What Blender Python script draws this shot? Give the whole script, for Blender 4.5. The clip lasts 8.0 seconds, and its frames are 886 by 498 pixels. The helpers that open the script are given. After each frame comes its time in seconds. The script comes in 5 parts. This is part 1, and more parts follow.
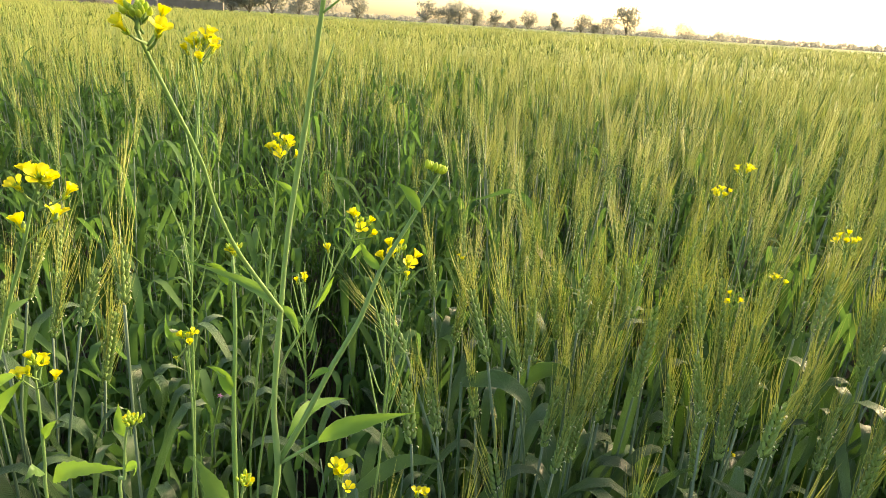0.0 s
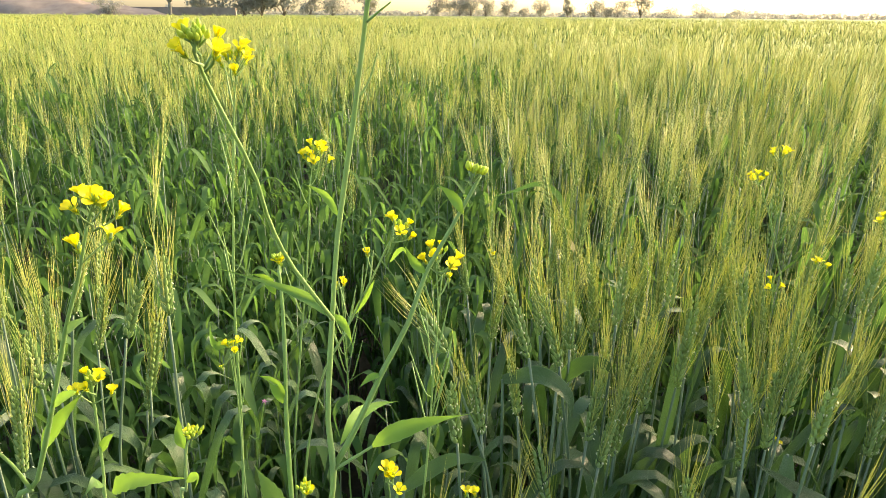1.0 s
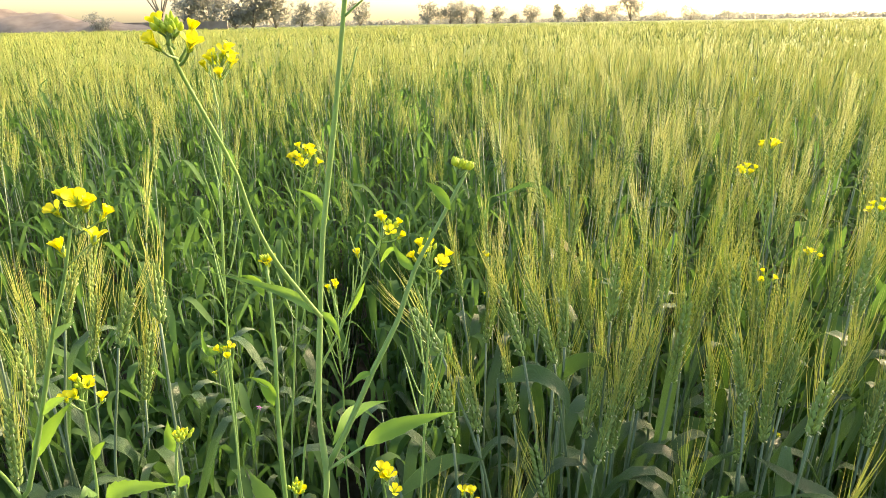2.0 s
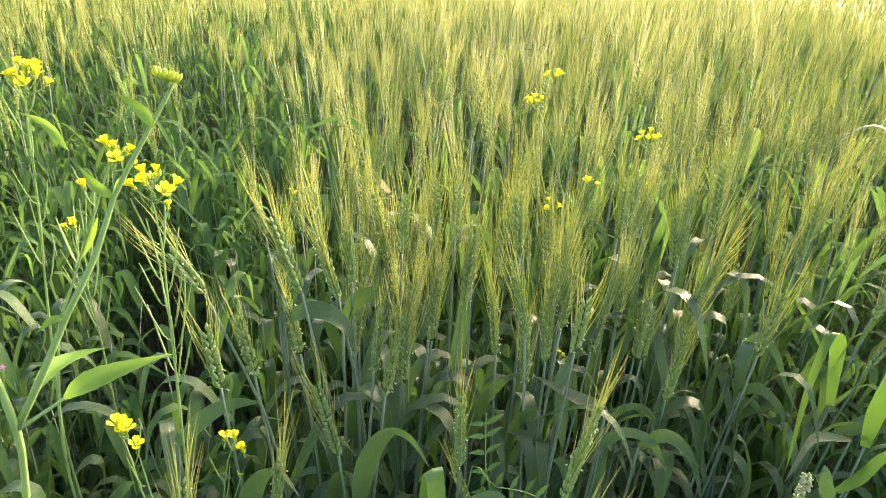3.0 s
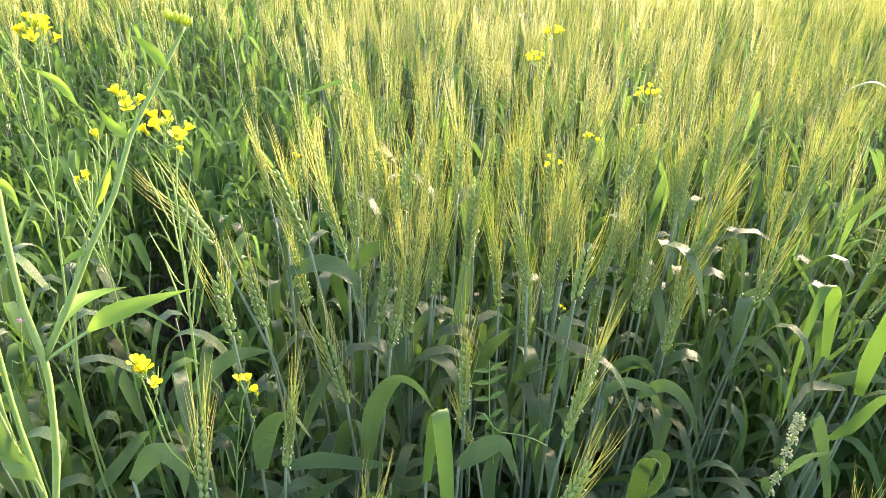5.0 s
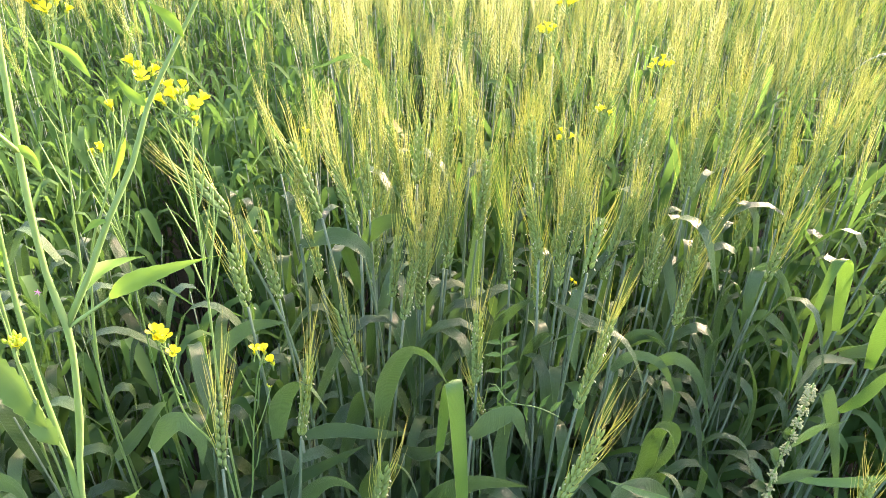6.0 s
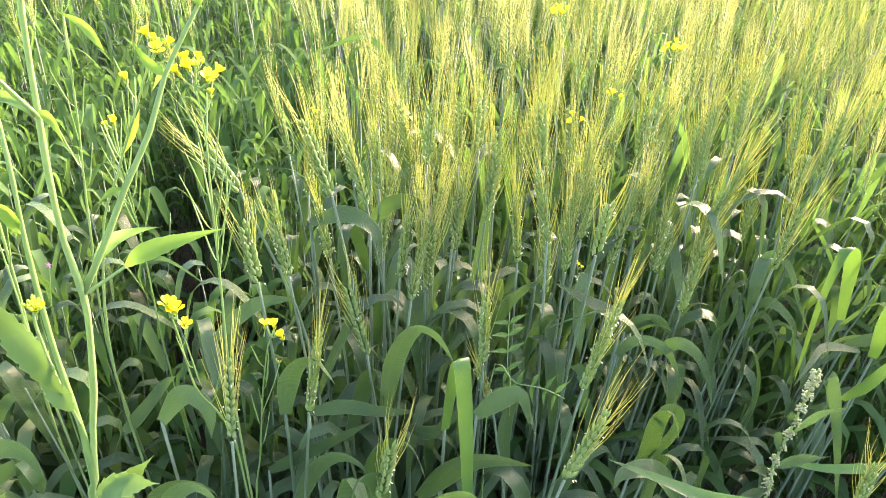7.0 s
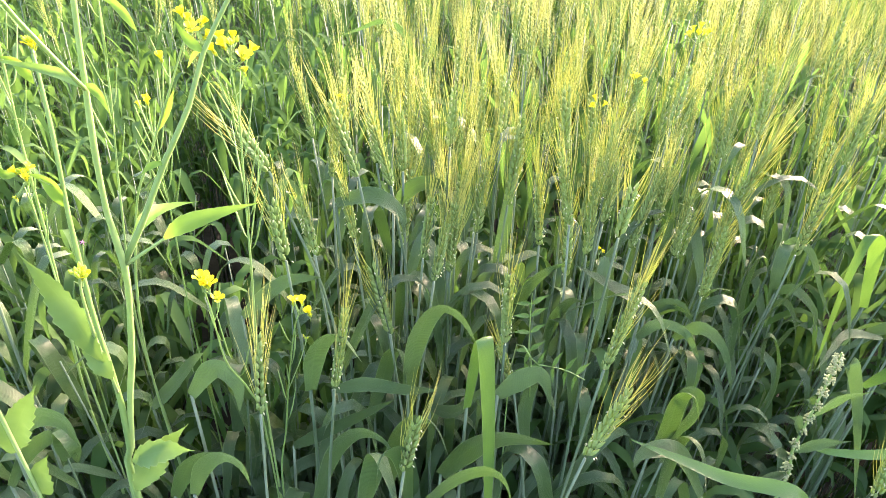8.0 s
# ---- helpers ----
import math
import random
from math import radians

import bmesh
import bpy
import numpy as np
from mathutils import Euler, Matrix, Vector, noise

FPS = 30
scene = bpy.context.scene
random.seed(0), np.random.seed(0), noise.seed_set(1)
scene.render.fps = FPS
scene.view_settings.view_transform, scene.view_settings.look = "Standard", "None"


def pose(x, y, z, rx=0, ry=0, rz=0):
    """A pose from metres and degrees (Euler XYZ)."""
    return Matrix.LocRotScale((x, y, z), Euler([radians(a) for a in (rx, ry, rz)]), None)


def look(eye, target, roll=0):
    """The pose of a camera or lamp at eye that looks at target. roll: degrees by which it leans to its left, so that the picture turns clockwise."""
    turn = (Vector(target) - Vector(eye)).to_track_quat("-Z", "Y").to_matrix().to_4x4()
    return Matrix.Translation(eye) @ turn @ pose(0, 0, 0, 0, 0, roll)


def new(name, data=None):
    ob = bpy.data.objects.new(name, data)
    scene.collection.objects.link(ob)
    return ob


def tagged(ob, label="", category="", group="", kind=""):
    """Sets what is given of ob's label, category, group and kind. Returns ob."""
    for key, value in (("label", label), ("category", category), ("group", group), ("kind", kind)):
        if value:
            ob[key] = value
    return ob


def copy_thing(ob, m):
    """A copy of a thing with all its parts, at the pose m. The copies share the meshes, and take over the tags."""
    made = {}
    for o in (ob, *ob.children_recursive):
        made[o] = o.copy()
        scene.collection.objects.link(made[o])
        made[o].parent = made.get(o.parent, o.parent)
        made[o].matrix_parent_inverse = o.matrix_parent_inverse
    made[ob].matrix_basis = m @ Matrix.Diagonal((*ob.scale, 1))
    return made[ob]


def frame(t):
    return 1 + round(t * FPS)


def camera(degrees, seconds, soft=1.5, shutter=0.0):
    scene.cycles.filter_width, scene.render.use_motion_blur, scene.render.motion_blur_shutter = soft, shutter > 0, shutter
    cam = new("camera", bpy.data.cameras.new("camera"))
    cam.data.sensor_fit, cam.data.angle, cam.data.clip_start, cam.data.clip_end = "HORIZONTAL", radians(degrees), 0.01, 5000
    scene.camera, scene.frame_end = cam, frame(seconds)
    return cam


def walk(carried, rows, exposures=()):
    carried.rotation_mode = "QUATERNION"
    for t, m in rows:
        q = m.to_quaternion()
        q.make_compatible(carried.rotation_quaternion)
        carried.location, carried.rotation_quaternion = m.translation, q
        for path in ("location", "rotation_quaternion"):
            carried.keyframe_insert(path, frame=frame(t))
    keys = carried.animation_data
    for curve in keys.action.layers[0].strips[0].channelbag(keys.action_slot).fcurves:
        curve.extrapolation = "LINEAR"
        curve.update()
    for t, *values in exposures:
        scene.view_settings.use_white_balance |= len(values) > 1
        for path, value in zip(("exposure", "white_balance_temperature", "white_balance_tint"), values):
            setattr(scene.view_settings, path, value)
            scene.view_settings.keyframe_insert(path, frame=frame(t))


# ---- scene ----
cam = camera(70.0, 8.0, 0.65, 0.1)
PATH = [
    (0, (0.027, -0.099, 1.15), (0.058, 1.784, 0.478), 3.7),
    (0.5, (0.016, -0.095, 1.156), (-0.002, 1.773, 0.442), 1.7),
    (1, (0.013, -0.097, 1.154), (-0.023, 1.778, 0.461), 0.5),
    (1.2, (0.014, -0.096, 1.158), (-0.02, 1.79, 0.493), -1.2),
    (2.3, (0.025, -0.099, 1.145), (0.009, 1.781, 0.462), -0.6),
    (2.5, (0.04, -0.096, 1.145), (0.101, 1.757, 0.395), 0.0),
    (2.7, (0.066, -0.093, 1.138), (0.273, 1.729, 0.34), 1.5),
    (2.8, (0.078, -0.091, 1.134), (0.367, 1.712, 0.317), 2.5),
    (3, (0.097, -0.085, 1.128), (0.498, 1.689, 0.298), 2.5),
    (3.5, (0.108, -0.091, 1.125), (0.581, 1.657, 0.276), 3.0),
    (4, (0.108, -0.097, 1.125), (0.592, 1.641, 0.26), 2.6),
    (4.5, (0.099, -0.104, 1.116), (0.523, 1.643, 0.24), 2.0),
    (4.7, (0.095, -0.105, 1.115), (0.491, 1.645, 0.232), 1.9),
    (5.8, (0.085, -0.109, 1.107), (0.476, 1.611, 0.165), 2.0),
    (6, (0.084, -0.109, 1.108), (0.455, 1.609, 0.153), 1.6),
    (6.5, (0.082, -0.11, 1.106), (0.463, 1.604, 0.147), 2.6),
    (7, (0.077, -0.113, 1.102), (0.438, 1.588, 0.114), 2.5),
    (7.5, (0.068, -0.123, 1.098), (0.366, 1.578, 0.089), 2.4),
    (8, (0.067, -0.122, 1.098), (0.38, 1.571, 0.081), 2.3),
]
walk(cam, [(t, look(eye, target, roll)) for t, eye, target, roll in PATH], [(0, 1.67, 8000, 9), (0.5, 1.72, 7950, 9), (1.0, 1.97, 7600, 10.5), (2.5, 2.0, 7800, 11.5), (3.0, 2.4, 7200, 19.5), (3.5, 2.56, 7150, 22), (4.5, 2.67, 7100, 24), (6.5, 2.98, 6980, 25.5), (8.0, 3.17, 6980, 25)])

TAU = 2 * math.pi

# ---------------------------------------------------------------- light
SUN_AZ, SUN_EL = 52.0, 20.0      # degrees clockwise from +y, and above the horizon
world = bpy.data.worlds.new("sky")
scene.world = world
world.use_nodes = True
wn = world.node_tree
sky = wn.nodes.new("ShaderNodeTexSky")
sky.sky_type = "NISHITA"
sky.sun_disc = False
sky.sun_elevation, sky.sun_rotation = radians(SUN_EL), radians(SUN_AZ)
sky.air_density, sky.dust_density, sky.ozone_density = 1.0, 2.4, 1.2
wn.links.new(sky.outputs[0], wn.nodes["Background"].inputs[0])
wn.nodes["Background"].inputs[1].default_value = 0.15
lamp = bpy.data.lights.new("sun", "SUN")
lamp.energy, lamp.angle, lamp.color = 3.0, radians(12.0), (1.0, 0.83, 0.55)
sun = new("sun", lamp)
az, el = radians(SUN_AZ), radians(SUN_EL)
sun_way = Vector((math.sin(az) * math.cos(el), math.cos(az) * math.cos(el), math.sin(el)))
sun.matrix_world = look(sun_way * 50, (0, 0, 0))


# ---------------------------------------------------------------- materials
def material(name, rough=0.6, metal=0.0, spec=0.5):
    m = bpy.data.materials.new(name)
    m.use_nodes = True
    p = m.node_tree.nodes["Principled BSDF"]
    p.inputs["Roughness"].default_value = rough
    p.inputs["Metallic"].default_value = metal
    p.inputs["Specular IOR Level"].default_value = spec
    return m, m.node_tree, p


def node(tree, kind, **values):
    n = tree.nodes.new(kind)
    for key, value in values.items():
        n.inputs[key.replace("_", " ")].default_value = value
    return n


def shades(tree, scale, colours, detail=3.0, spread=0.5):
    """A colour that varies with a noise at that scale and from piece to piece."""
    info, geo = tree.nodes.new("ShaderNodeObjectInfo"), tree.nodes.new("ShaderNodeNewGeometry")
    coord = tree.nodes.new("ShaderNodeTexCoord")
    grain = node(tree, "ShaderNodeTexNoise", Scale=scale, Detail=detail)
    tree.links.new(coord.outputs["Object"], grain.inputs["Vector"])
    add = tree.nodes.new("ShaderNodeMath")
    add.operation = "ADD"
    tree.links.new(info.outputs["Random"], add.inputs[0])
    tree.links.new(geo.outputs["Random Per Island"], add.inputs[1])
    part_of = tree.nodes.new("ShaderNodeMath")
    part_of.operation = "FRACT"
    tree.links.new(add.outputs[0], part_of.inputs[0])
    blend = tree.nodes.new("ShaderNodeMix")
    blend.inputs[0].default_value = spread
    tree.links.new(grain.outputs["Fac"], blend.inputs[2])
    tree.links.new(part_of.outputs[0], blend.inputs[3])
    ramp = tree.nodes.new("ShaderNodeValToRGB")
    steps = ramp.color_ramp.elements
    while len(steps) < len(colours):
        steps.new(0.5)
    for i, c in enumerate(colours):
        steps[i].position = 0.2 + 0.6 * i / max(1, len(colours) - 1)
        steps[i].color = (*c, 1)
    tree.links.new(blend.outputs[0], ramp.inputs[0])
    return ramp.outputs[0], grain


def living(name, colours, through_colour, share, rough=0.5, scale=25.0, spread=0.6, bump=0.15, veins=0.0, spec=0.4, bloom=0.0):
    """Leaf, stem or petal: a coloured surface that lets part of the light through."""
    m, tree, p = material(name, rough, 0.0, spec)
    colour, grain = shades(tree, scale, colours, spread=spread)
    tree.links.new(colour, p.inputs["Base Color"])
    if bloom:
        p.inputs["Sheen Weight"].default_value = bloom
        p.inputs["Sheen Roughness"].default_value = 0.45
        p.inputs["Sheen Tint"].default_value = (0.75, 0.95, 0.7, 1)
    relief = node(tree, "ShaderNodeBump", Strength=bump, Distance=0.0006)
    tree.links.new(grain.outputs["Fac"], relief.inputs["Height"])
    if veins:
        uv = tree.nodes.new("ShaderNodeUVMap")
        wave = node(tree, "ShaderNodeTexWave", Scale=7.0, Distortion=0.4)
        wave.bands_direction = "X"
        tree.links.new(uv.outputs[0], wave.inputs["Vector"])
        relief2 = node(tree, "ShaderNodeBump", Strength=veins, Distance=0.0005)
        tree.links.new(wave.outputs["Fac"], relief2.inputs["Height"])
        tree.links.new(relief.outputs[0], relief2.inputs["Normal"])
        relief = relief2
        # fine lengthwise ribs, a pale midrib and thin pale margins
        split = tree.nodes.new("ShaderNodeSeparateXYZ")
        tree.links.new(uv.outputs[0], split.inputs[0])
        ribs = tree.nodes.new("ShaderNodeMapRange")
        ribs.inputs[3].default_value, ribs.inputs[4].default_value = (0.6, 1.27) if veins > 0.05 else (1.0, 1.0)
        tree.links.new(wave.outputs["Fac"], ribs.inputs[0])
        line_u = tree.nodes.new("ShaderNodeMath")
        line_u.operation = "PINGPONG"
        line_u.inputs[1].default_value = 0.5
        tree.links.new(split.outputs[0], line_u.inputs[0])
        pale = tree.nodes.new("ShaderNodeValToRGB")
        marks = pale.color_ramp.elements
        marks[0].position, marks[0].color = 0.0, (0.55, 0.55, 0.55, 1)
        marks[1].position, marks[1].color = 1.0, (0.5, 0.5, 0.5, 1)
        for where, much in ((0.035, 0.0), (0.46, 0.0)):
            e = marks.new(where)
            e.color = (much, much, much, 1)
        tree.links.new(line_u.outputs[0], pale.inputs[0])
        dark = tree.nodes.new("ShaderNodeMix")
        dark.data_type, dark.blend_type = "RGBA", "MULTIPLY"
        dark.inputs[0].default_value = 1.0
        tree.links.new(colour, dark.inputs[6])
        tree.links.new(ribs.outputs[0], dark.inputs[7])
        edge = tree.nodes.new("ShaderNodeMix")
        edge.data_type = "RGBA"
        edge.inputs[7].default_value = (0.3, 0.4, 0.2, 1)
        tree.links.new(pale.outputs[0], edge.inputs[0])
        tree.links.new(dark.outputs[2], edge.inputs[6])
        colour = edge.outputs[2]
        tree.links.new(colour, p.inputs["Base Color"])
    tree.links.new(relief.outputs[0], p.inputs["Normal"])
    glow = node(tree, "ShaderNodeBsdfTranslucent", Color=(*through_colour, 1))
    tint = tree.nodes.new("ShaderNodeMix")
    tint.data_type = "RGBA"
    tint.inputs[0].default_value = 0.35
    tint.inputs[6].default_value = (*through_colour, 1)
    tree.links.new(colour, tint.inputs[7])
    tree.links.new(tint.outputs[2], glow.inputs["Color"])
    mix = tree.nodes.new("ShaderNodeMixShader")
    mix.inputs[0].default_value = share
    tree.links.new(p.outputs[0], mix.inputs[1])
    tree.links.new(glow.outputs[0], mix.inputs[2])
    tree.links.new(mix.outputs[0], tree.nodes["Material Output"].inputs["Surface"])
    return m


LEAF_TONES = [(0.025, 0.064, 0.018), (0.053, 0.111, 0.037), (0.1, 0.173, 0.07)]
M_LEAF = living("wheat_leaf", LEAF_TONES, (0.2, 0.44, 0.05), 0.18, 0.4, 30, 0.6, 0.2, 0.75, 0.48, 0.05)
M_LEAF_FAR = living("wheat_leaf_far", LEAF_TONES, (0.25, 0.5, 0.09), 0.34, 0.85, 30, 0.6, 0.3, 0.0, 0.06, 0.0)
M_LEAF_PALE = living("young_leaf", [(0.06, 0.15, 0.03), (0.105, 0.215, 0.048)], (0.22, 0.44, 0.05), 0.26, 0.4, 30, 0.5, 0.2, 0.4)
M_DRY = living("dry_leaf", [(0.3, 0.24, 0.12), (0.42, 0.36, 0.2)], (0.5, 0.42, 0.2), 0.3, 0.7, 40)
M_STEM = living("wheat_stem", [(0.075, 0.13, 0.07), (0.125, 0.185, 0.11), (0.19, 0.25, 0.165)], (0.2, 0.35, 0.12), 0.12, 0.5, 40, bloom=0.1)
M_EAR = living("wheat_ear", [(0.17, 0.28, 0.085), (0.245, 0.36, 0.13), (0.33, 0.44, 0.19)], (0.5, 0.62, 0.17), 0.36, 0.5, 220, 0.25, 0.4)
M_AWN = living("wheat_awn", [(0.25, 0.37, 0.097), (0.385, 0.45, 0.145), (0.555, 0.54, 0.21)], (0.775, 0.765, 0.235), 0.52, 0.42, 60, 0.7)
M_CANOPY = living("field_cover", [(0.06, 0.12, 0.03), (0.16, 0.22, 0.05), (0.3, 0.32, 0.08)], (0.6, 0.6, 0.1), 0.3, 0.7, 12.0, 0.1, 0.5)
M_MSTEM = living("mustard_stem", [(0.16, 0.28, 0.085), (0.225, 0.36, 0.125), (0.3, 0.43, 0.175)], (0.44, 0.6, 0.12), 0.28, 0.42, 60, bloom=0.15)
M_MLEAF = living("mustard_leaf", [(0.075, 0.18, 0.025), (0.115, 0.24, 0.038), (0.165, 0.3, 0.06)], (0.31, 0.52, 0.05), 0.36, 0.58, 45, 0.1, 0.9, 0.01, 0.28)
M_MLEAF_OLD = living("broad_mustard_leaf", [(0.07, 0.145, 0.04), (0.1, 0.19, 0.06), (0.14, 0.235, 0.085)], (0.21, 0.38, 0.05), 0.24, 0.55, 45, 0.1, 0.9, 0.01, 0.3)
M_PETAL = living("petal", [(0.84, 0.7, 0.012), (0.88, 0.78, 0.03)], (0.95, 0.88, 0.04), 0.4, 0.5, 60)
M_BUD = living("bud", [(0.33, 0.5, 0.06), (0.5, 0.6, 0.08)], (0.7, 0.75, 0.1), 0.4, 0.5, 90)
M_GOOSE = living("seed_head", [(0.36, 0.4, 0.2), (0.47, 0.5, 0.28)], (0.55, 0.57, 0.28), 0.25, 0.7, 120)
M_ANTHER = living("anther", [(0.6, 0.62, 0.4), (0.75, 0.74, 0.55)], (0.7, 0.7, 0.4), 0.3, 0.6, 200)
M_PINK = living("pink_petal", [(0.5, 0.16, 0.4), (0.6, 0.25, 0.5)], (0.7, 0.3, 0.6), 0.4, 0.5, 90)
# foliage paled to grey and very translucent: distance haze put into the colour
M_TREE = living("hazy_tree_leaf", [(0.22, 0.22, 0.19), (0.3, 0.3, 0.26)], (0.42, 0.41, 0.34), 0.6, 0.7, 2.0)
# bark tones lightened as well, with haze mixed into them
M_BARK, bt, bp = material("bark", 0.9)
c, g = shades(bt, 4.0, [(0.15, 0.13, 0.11), (0.26, 0.23, 0.19)])
bt.links.new(c, bp.inputs["Base Color"])
M_SOIL, st_, sp_ = material("soil", 0.95, 0.0, 0.2)
c, g = shades(st_, 9.0, [(0.025, 0.02, 0.014), (0.05, 0.04, 0.029), (0.075, 0.062, 0.046)], 8.0, 0.0)
st_.links.new(c, sp_.inputs["Base Color"])
rb = node(st_, "ShaderNodeBump", Strength=0.9, Distance=0.03)
st_.links.new(g.outputs["Fac"], rb.inputs["Height"])
st_.links.new(rb.outputs[0], sp_.inputs["Normal"])
M_BANK, kt, kp = material("dry_earth", 0.95, 0.0, 0.2)
c, g = shades(kt, 0.6, [(0.15, 0.115, 0.095), (0.24, 0.19, 0.16), (0.3, 0.25, 0.21)], 8.0, 0.0)
kt.links.new(c, kp.inputs["Base Color"])


# ---------------------------------------------------------------- shapes
class Shape:
    """A mesh in the making: corners, faces and a leaf coordinate for each corner."""

    def __init__(self):
        self.v, self.f, self.uv = [], [], []

    def add(self, verts, faces, uvs=None):
        n = len(self.v)
        self.v.extend(tuple(p) for p in verts)
        self.f.extend(tuple(i + n for i in face) for face in faces)
        self.uv.extend(uvs or [(0.5, 0.5)] * len(verts))
        return self

    def mesh(self, name, mat, smooth=True):
        me = bpy.data.meshes.new(name)
        me.from_pydata(self.v, [], self.f)
        layer = me.uv_layers.new(name="UVMap")
        corner = np.empty(len(me.loops), dtype=np.int32)
        me.loops.foreach_get("vertex_index", corner)
        layer.data.foreach_set("uv", np.array(self.uv, dtype=np.float32)[corner].ravel())
        me.materials.append(mat)
        if smooth:
            me.polygons.foreach_set("use_smooth", [True] * len(me.polygons))
        me.update()
        return me


def bend(points, steps):
    """A smooth line through a few points (Catmull-Rom)."""
    p = [Vector(q) for q in points]
    if len(p) == 2:
        return [p[0].lerp(p[1], i / steps) for i in range(steps + 1)]
    p = [2 * p[0] - p[1], *p, 2 * p[-1] - p[-2]]
    out, spans = [], len(p) - 3
    for i in range(steps + 1):
        s = min(i / steps * spans, spans - 1e-6)
        k, u = int(s), s - int(s)
        a, b, c2, d = p[k : k + 4]
        out.append(0.5 * (2 * b + (c2 - a) * u + (2 * a - 5 * b + 4 * c2 - d) * u * u + (3 * b - a - 3 * c2 + d) * u**3))
    return out


def eased(line, rounds=5):
    """The same line with its corners rounded off."""
    for _ in range(rounds):
        line = [line[0], *((a + 2 * b + c3) / 4 for a, b, c3 in zip(line, line[1:], line[2:])), line[-1]]
    return line


def across(way, hint=(0, 0, 1)):
    s = way.cross(Vector(hint))
    if s.length < 1e-4:
        s = way.cross(Vector((1, 0, 0)))
    return s.normalized()


def tube(shape, line, r0, r1, sides=6, swell=None):
    n, verts, faces = len(line), [], []
    s = None
    for i, p in enumerate(line):
        way = (line[min(i + 1, n - 1)] - line[max(i - 1, 0)]).normalized()
        if s is None:
            s = across(way, (0.3, 1, 0.1))
        s = (s - way * s.dot(way)).normalized()
        t = way.cross(s)
        r = r0 + (r1 - r0) * i / (n - 1)
        if swell:
            r *= swell(i / (n - 1))
        verts += [p + r * (math.cos(TAU * k / sides) * s + math.sin(TAU * k / sides) * t) for k in range(sides)]
    for i in range(n - 1):
        for k in range(sides):
            a, b = i * sides + k, i * sides + (k + 1) % sides
            faces.append((a, b, b + sides, a + sides))
    faces.append(tuple(range(sides - 1, -1, -1)))
    faces.append(tuple((n - 1) * sides + k for k in range(sides)))
    return shape.add(verts, faces)


def spike(shape, line, r0, sides=3):
    """A bristle that runs to a point."""
    n, verts, faces = len(line), [], []
    way = (line[-1] - line[0]).normalized()
    s = across(way, (0.2, 0.9, 0.3))
    t = way.cross(s)
    for i, p in enumerate(line[:-1]):
        r = r0 * (1 - 0.8 * i / (n - 1))
        verts += [p + r * (math.cos(TAU * k / sides) * s + math.sin(TAU * k / sides) * t) for k in range(sides)]
    verts.append(line[-1])
    for i in range(n - 2):
        for k in range(sides):
            a, b = i * sides + k, i * sides + (k + 1) % sides
            faces.append((a, b, b + sides, a + sides))
    base = (n - 2) * sides
    faces += [(base + k, base + (k + 1) % sides, len(verts) - 1) for k in range(sides)]
    return shape.add(verts, faces)


def blade(shape, line, width, fold=0.25, hint=(0, 0, 1), twist=0.0, blunt=0.95, base=0.55):
    """A grass leaf along a line: three corners across, folded at the midrib, narrowing to its tip."""
    n, verts, faces, uvs = len(line), [], [], []
    s = None
    for i, p in enumerate(line):
        u = i / (n - 1)
        way = (line[min(i + 1, n - 1)] - line[max(i - 1, 0)]).normalized()
        if s is None:
            s = across(way, hint)
        s = (s - way * s.dot(way)).normalized()
        turned = Matrix.Rotation(twist * u, 3, way) @ s
        up = turned.cross(way).normalized()
        w = 0.5 * width * (base + (1 - base) * min(1, u * 4)) * max(0.01, (1 - u**2.6)) ** blunt
        drop = up * w * fold
        verts += [p - turned * w + drop, p, p + turned * w + drop]
        uvs += [(0.0, u), (0.5, u), (1.0, u)]
    for i in range(n - 1):
        a = 3 * i
        faces += [(a, a + 1, a + 4, a + 3), (a + 1, a + 2, a + 5, a + 4)]
    return shape.add(verts, faces, uvs)


def seed(shape, at, way, length, r, sides=5, side_way=None, flat=1.0):
    """A pointed grain: a bud, a floret or a spikelet."""
    way = way.normalized()
    s = across(way, side_way or (0.13, 0.2, 0.95))
    t = way.cross(s)
    verts = [at]
    for u, w in ((0.22, 0.85), (0.5, 1.0), (0.8, 0.55)):
        verts += [at + way * length * u + r * w * (math.cos(TAU * k / sides) * s + flat * math.sin(TAU * k / sides) * t) for k in range(sides)]
    verts.append(at + way * length)
    faces = []
    for k in range(sides):
        b = (k + 1) % sides
        faces.append((0, 1 + b, 1 + k))
        for ring in range(2):
            q = 1 + ring * sides
            faces.append((q + k, q + b, q + sides + b, q + sides + k))
        q = 1 + 2 * sides
        faces.append((q + k, q + b, len(verts) - 1))
    return shape.add(verts, faces)


def lozenge(shape, at, way, length, r, sides=4):
    """A grain of few faces, for ears that stand farther off."""
    way = way.normalized()
    s = across(way, (0.13, 0.2, 0.95))
    t = way.cross(s)
    verts = [at, *(at + way * length * 0.42 + r * (math.cos(TAU * k / sides) * s + math.sin(TAU * k / sides) * t) for k in range(sides)), at + way * length]
    faces = []
    for k in range(sides):
        b = (k + 1) % sides
        faces += [(0, 1 + b, 1 + k), (1 + k, 1 + b, sides + 1)]
    return shape.add(verts, faces)


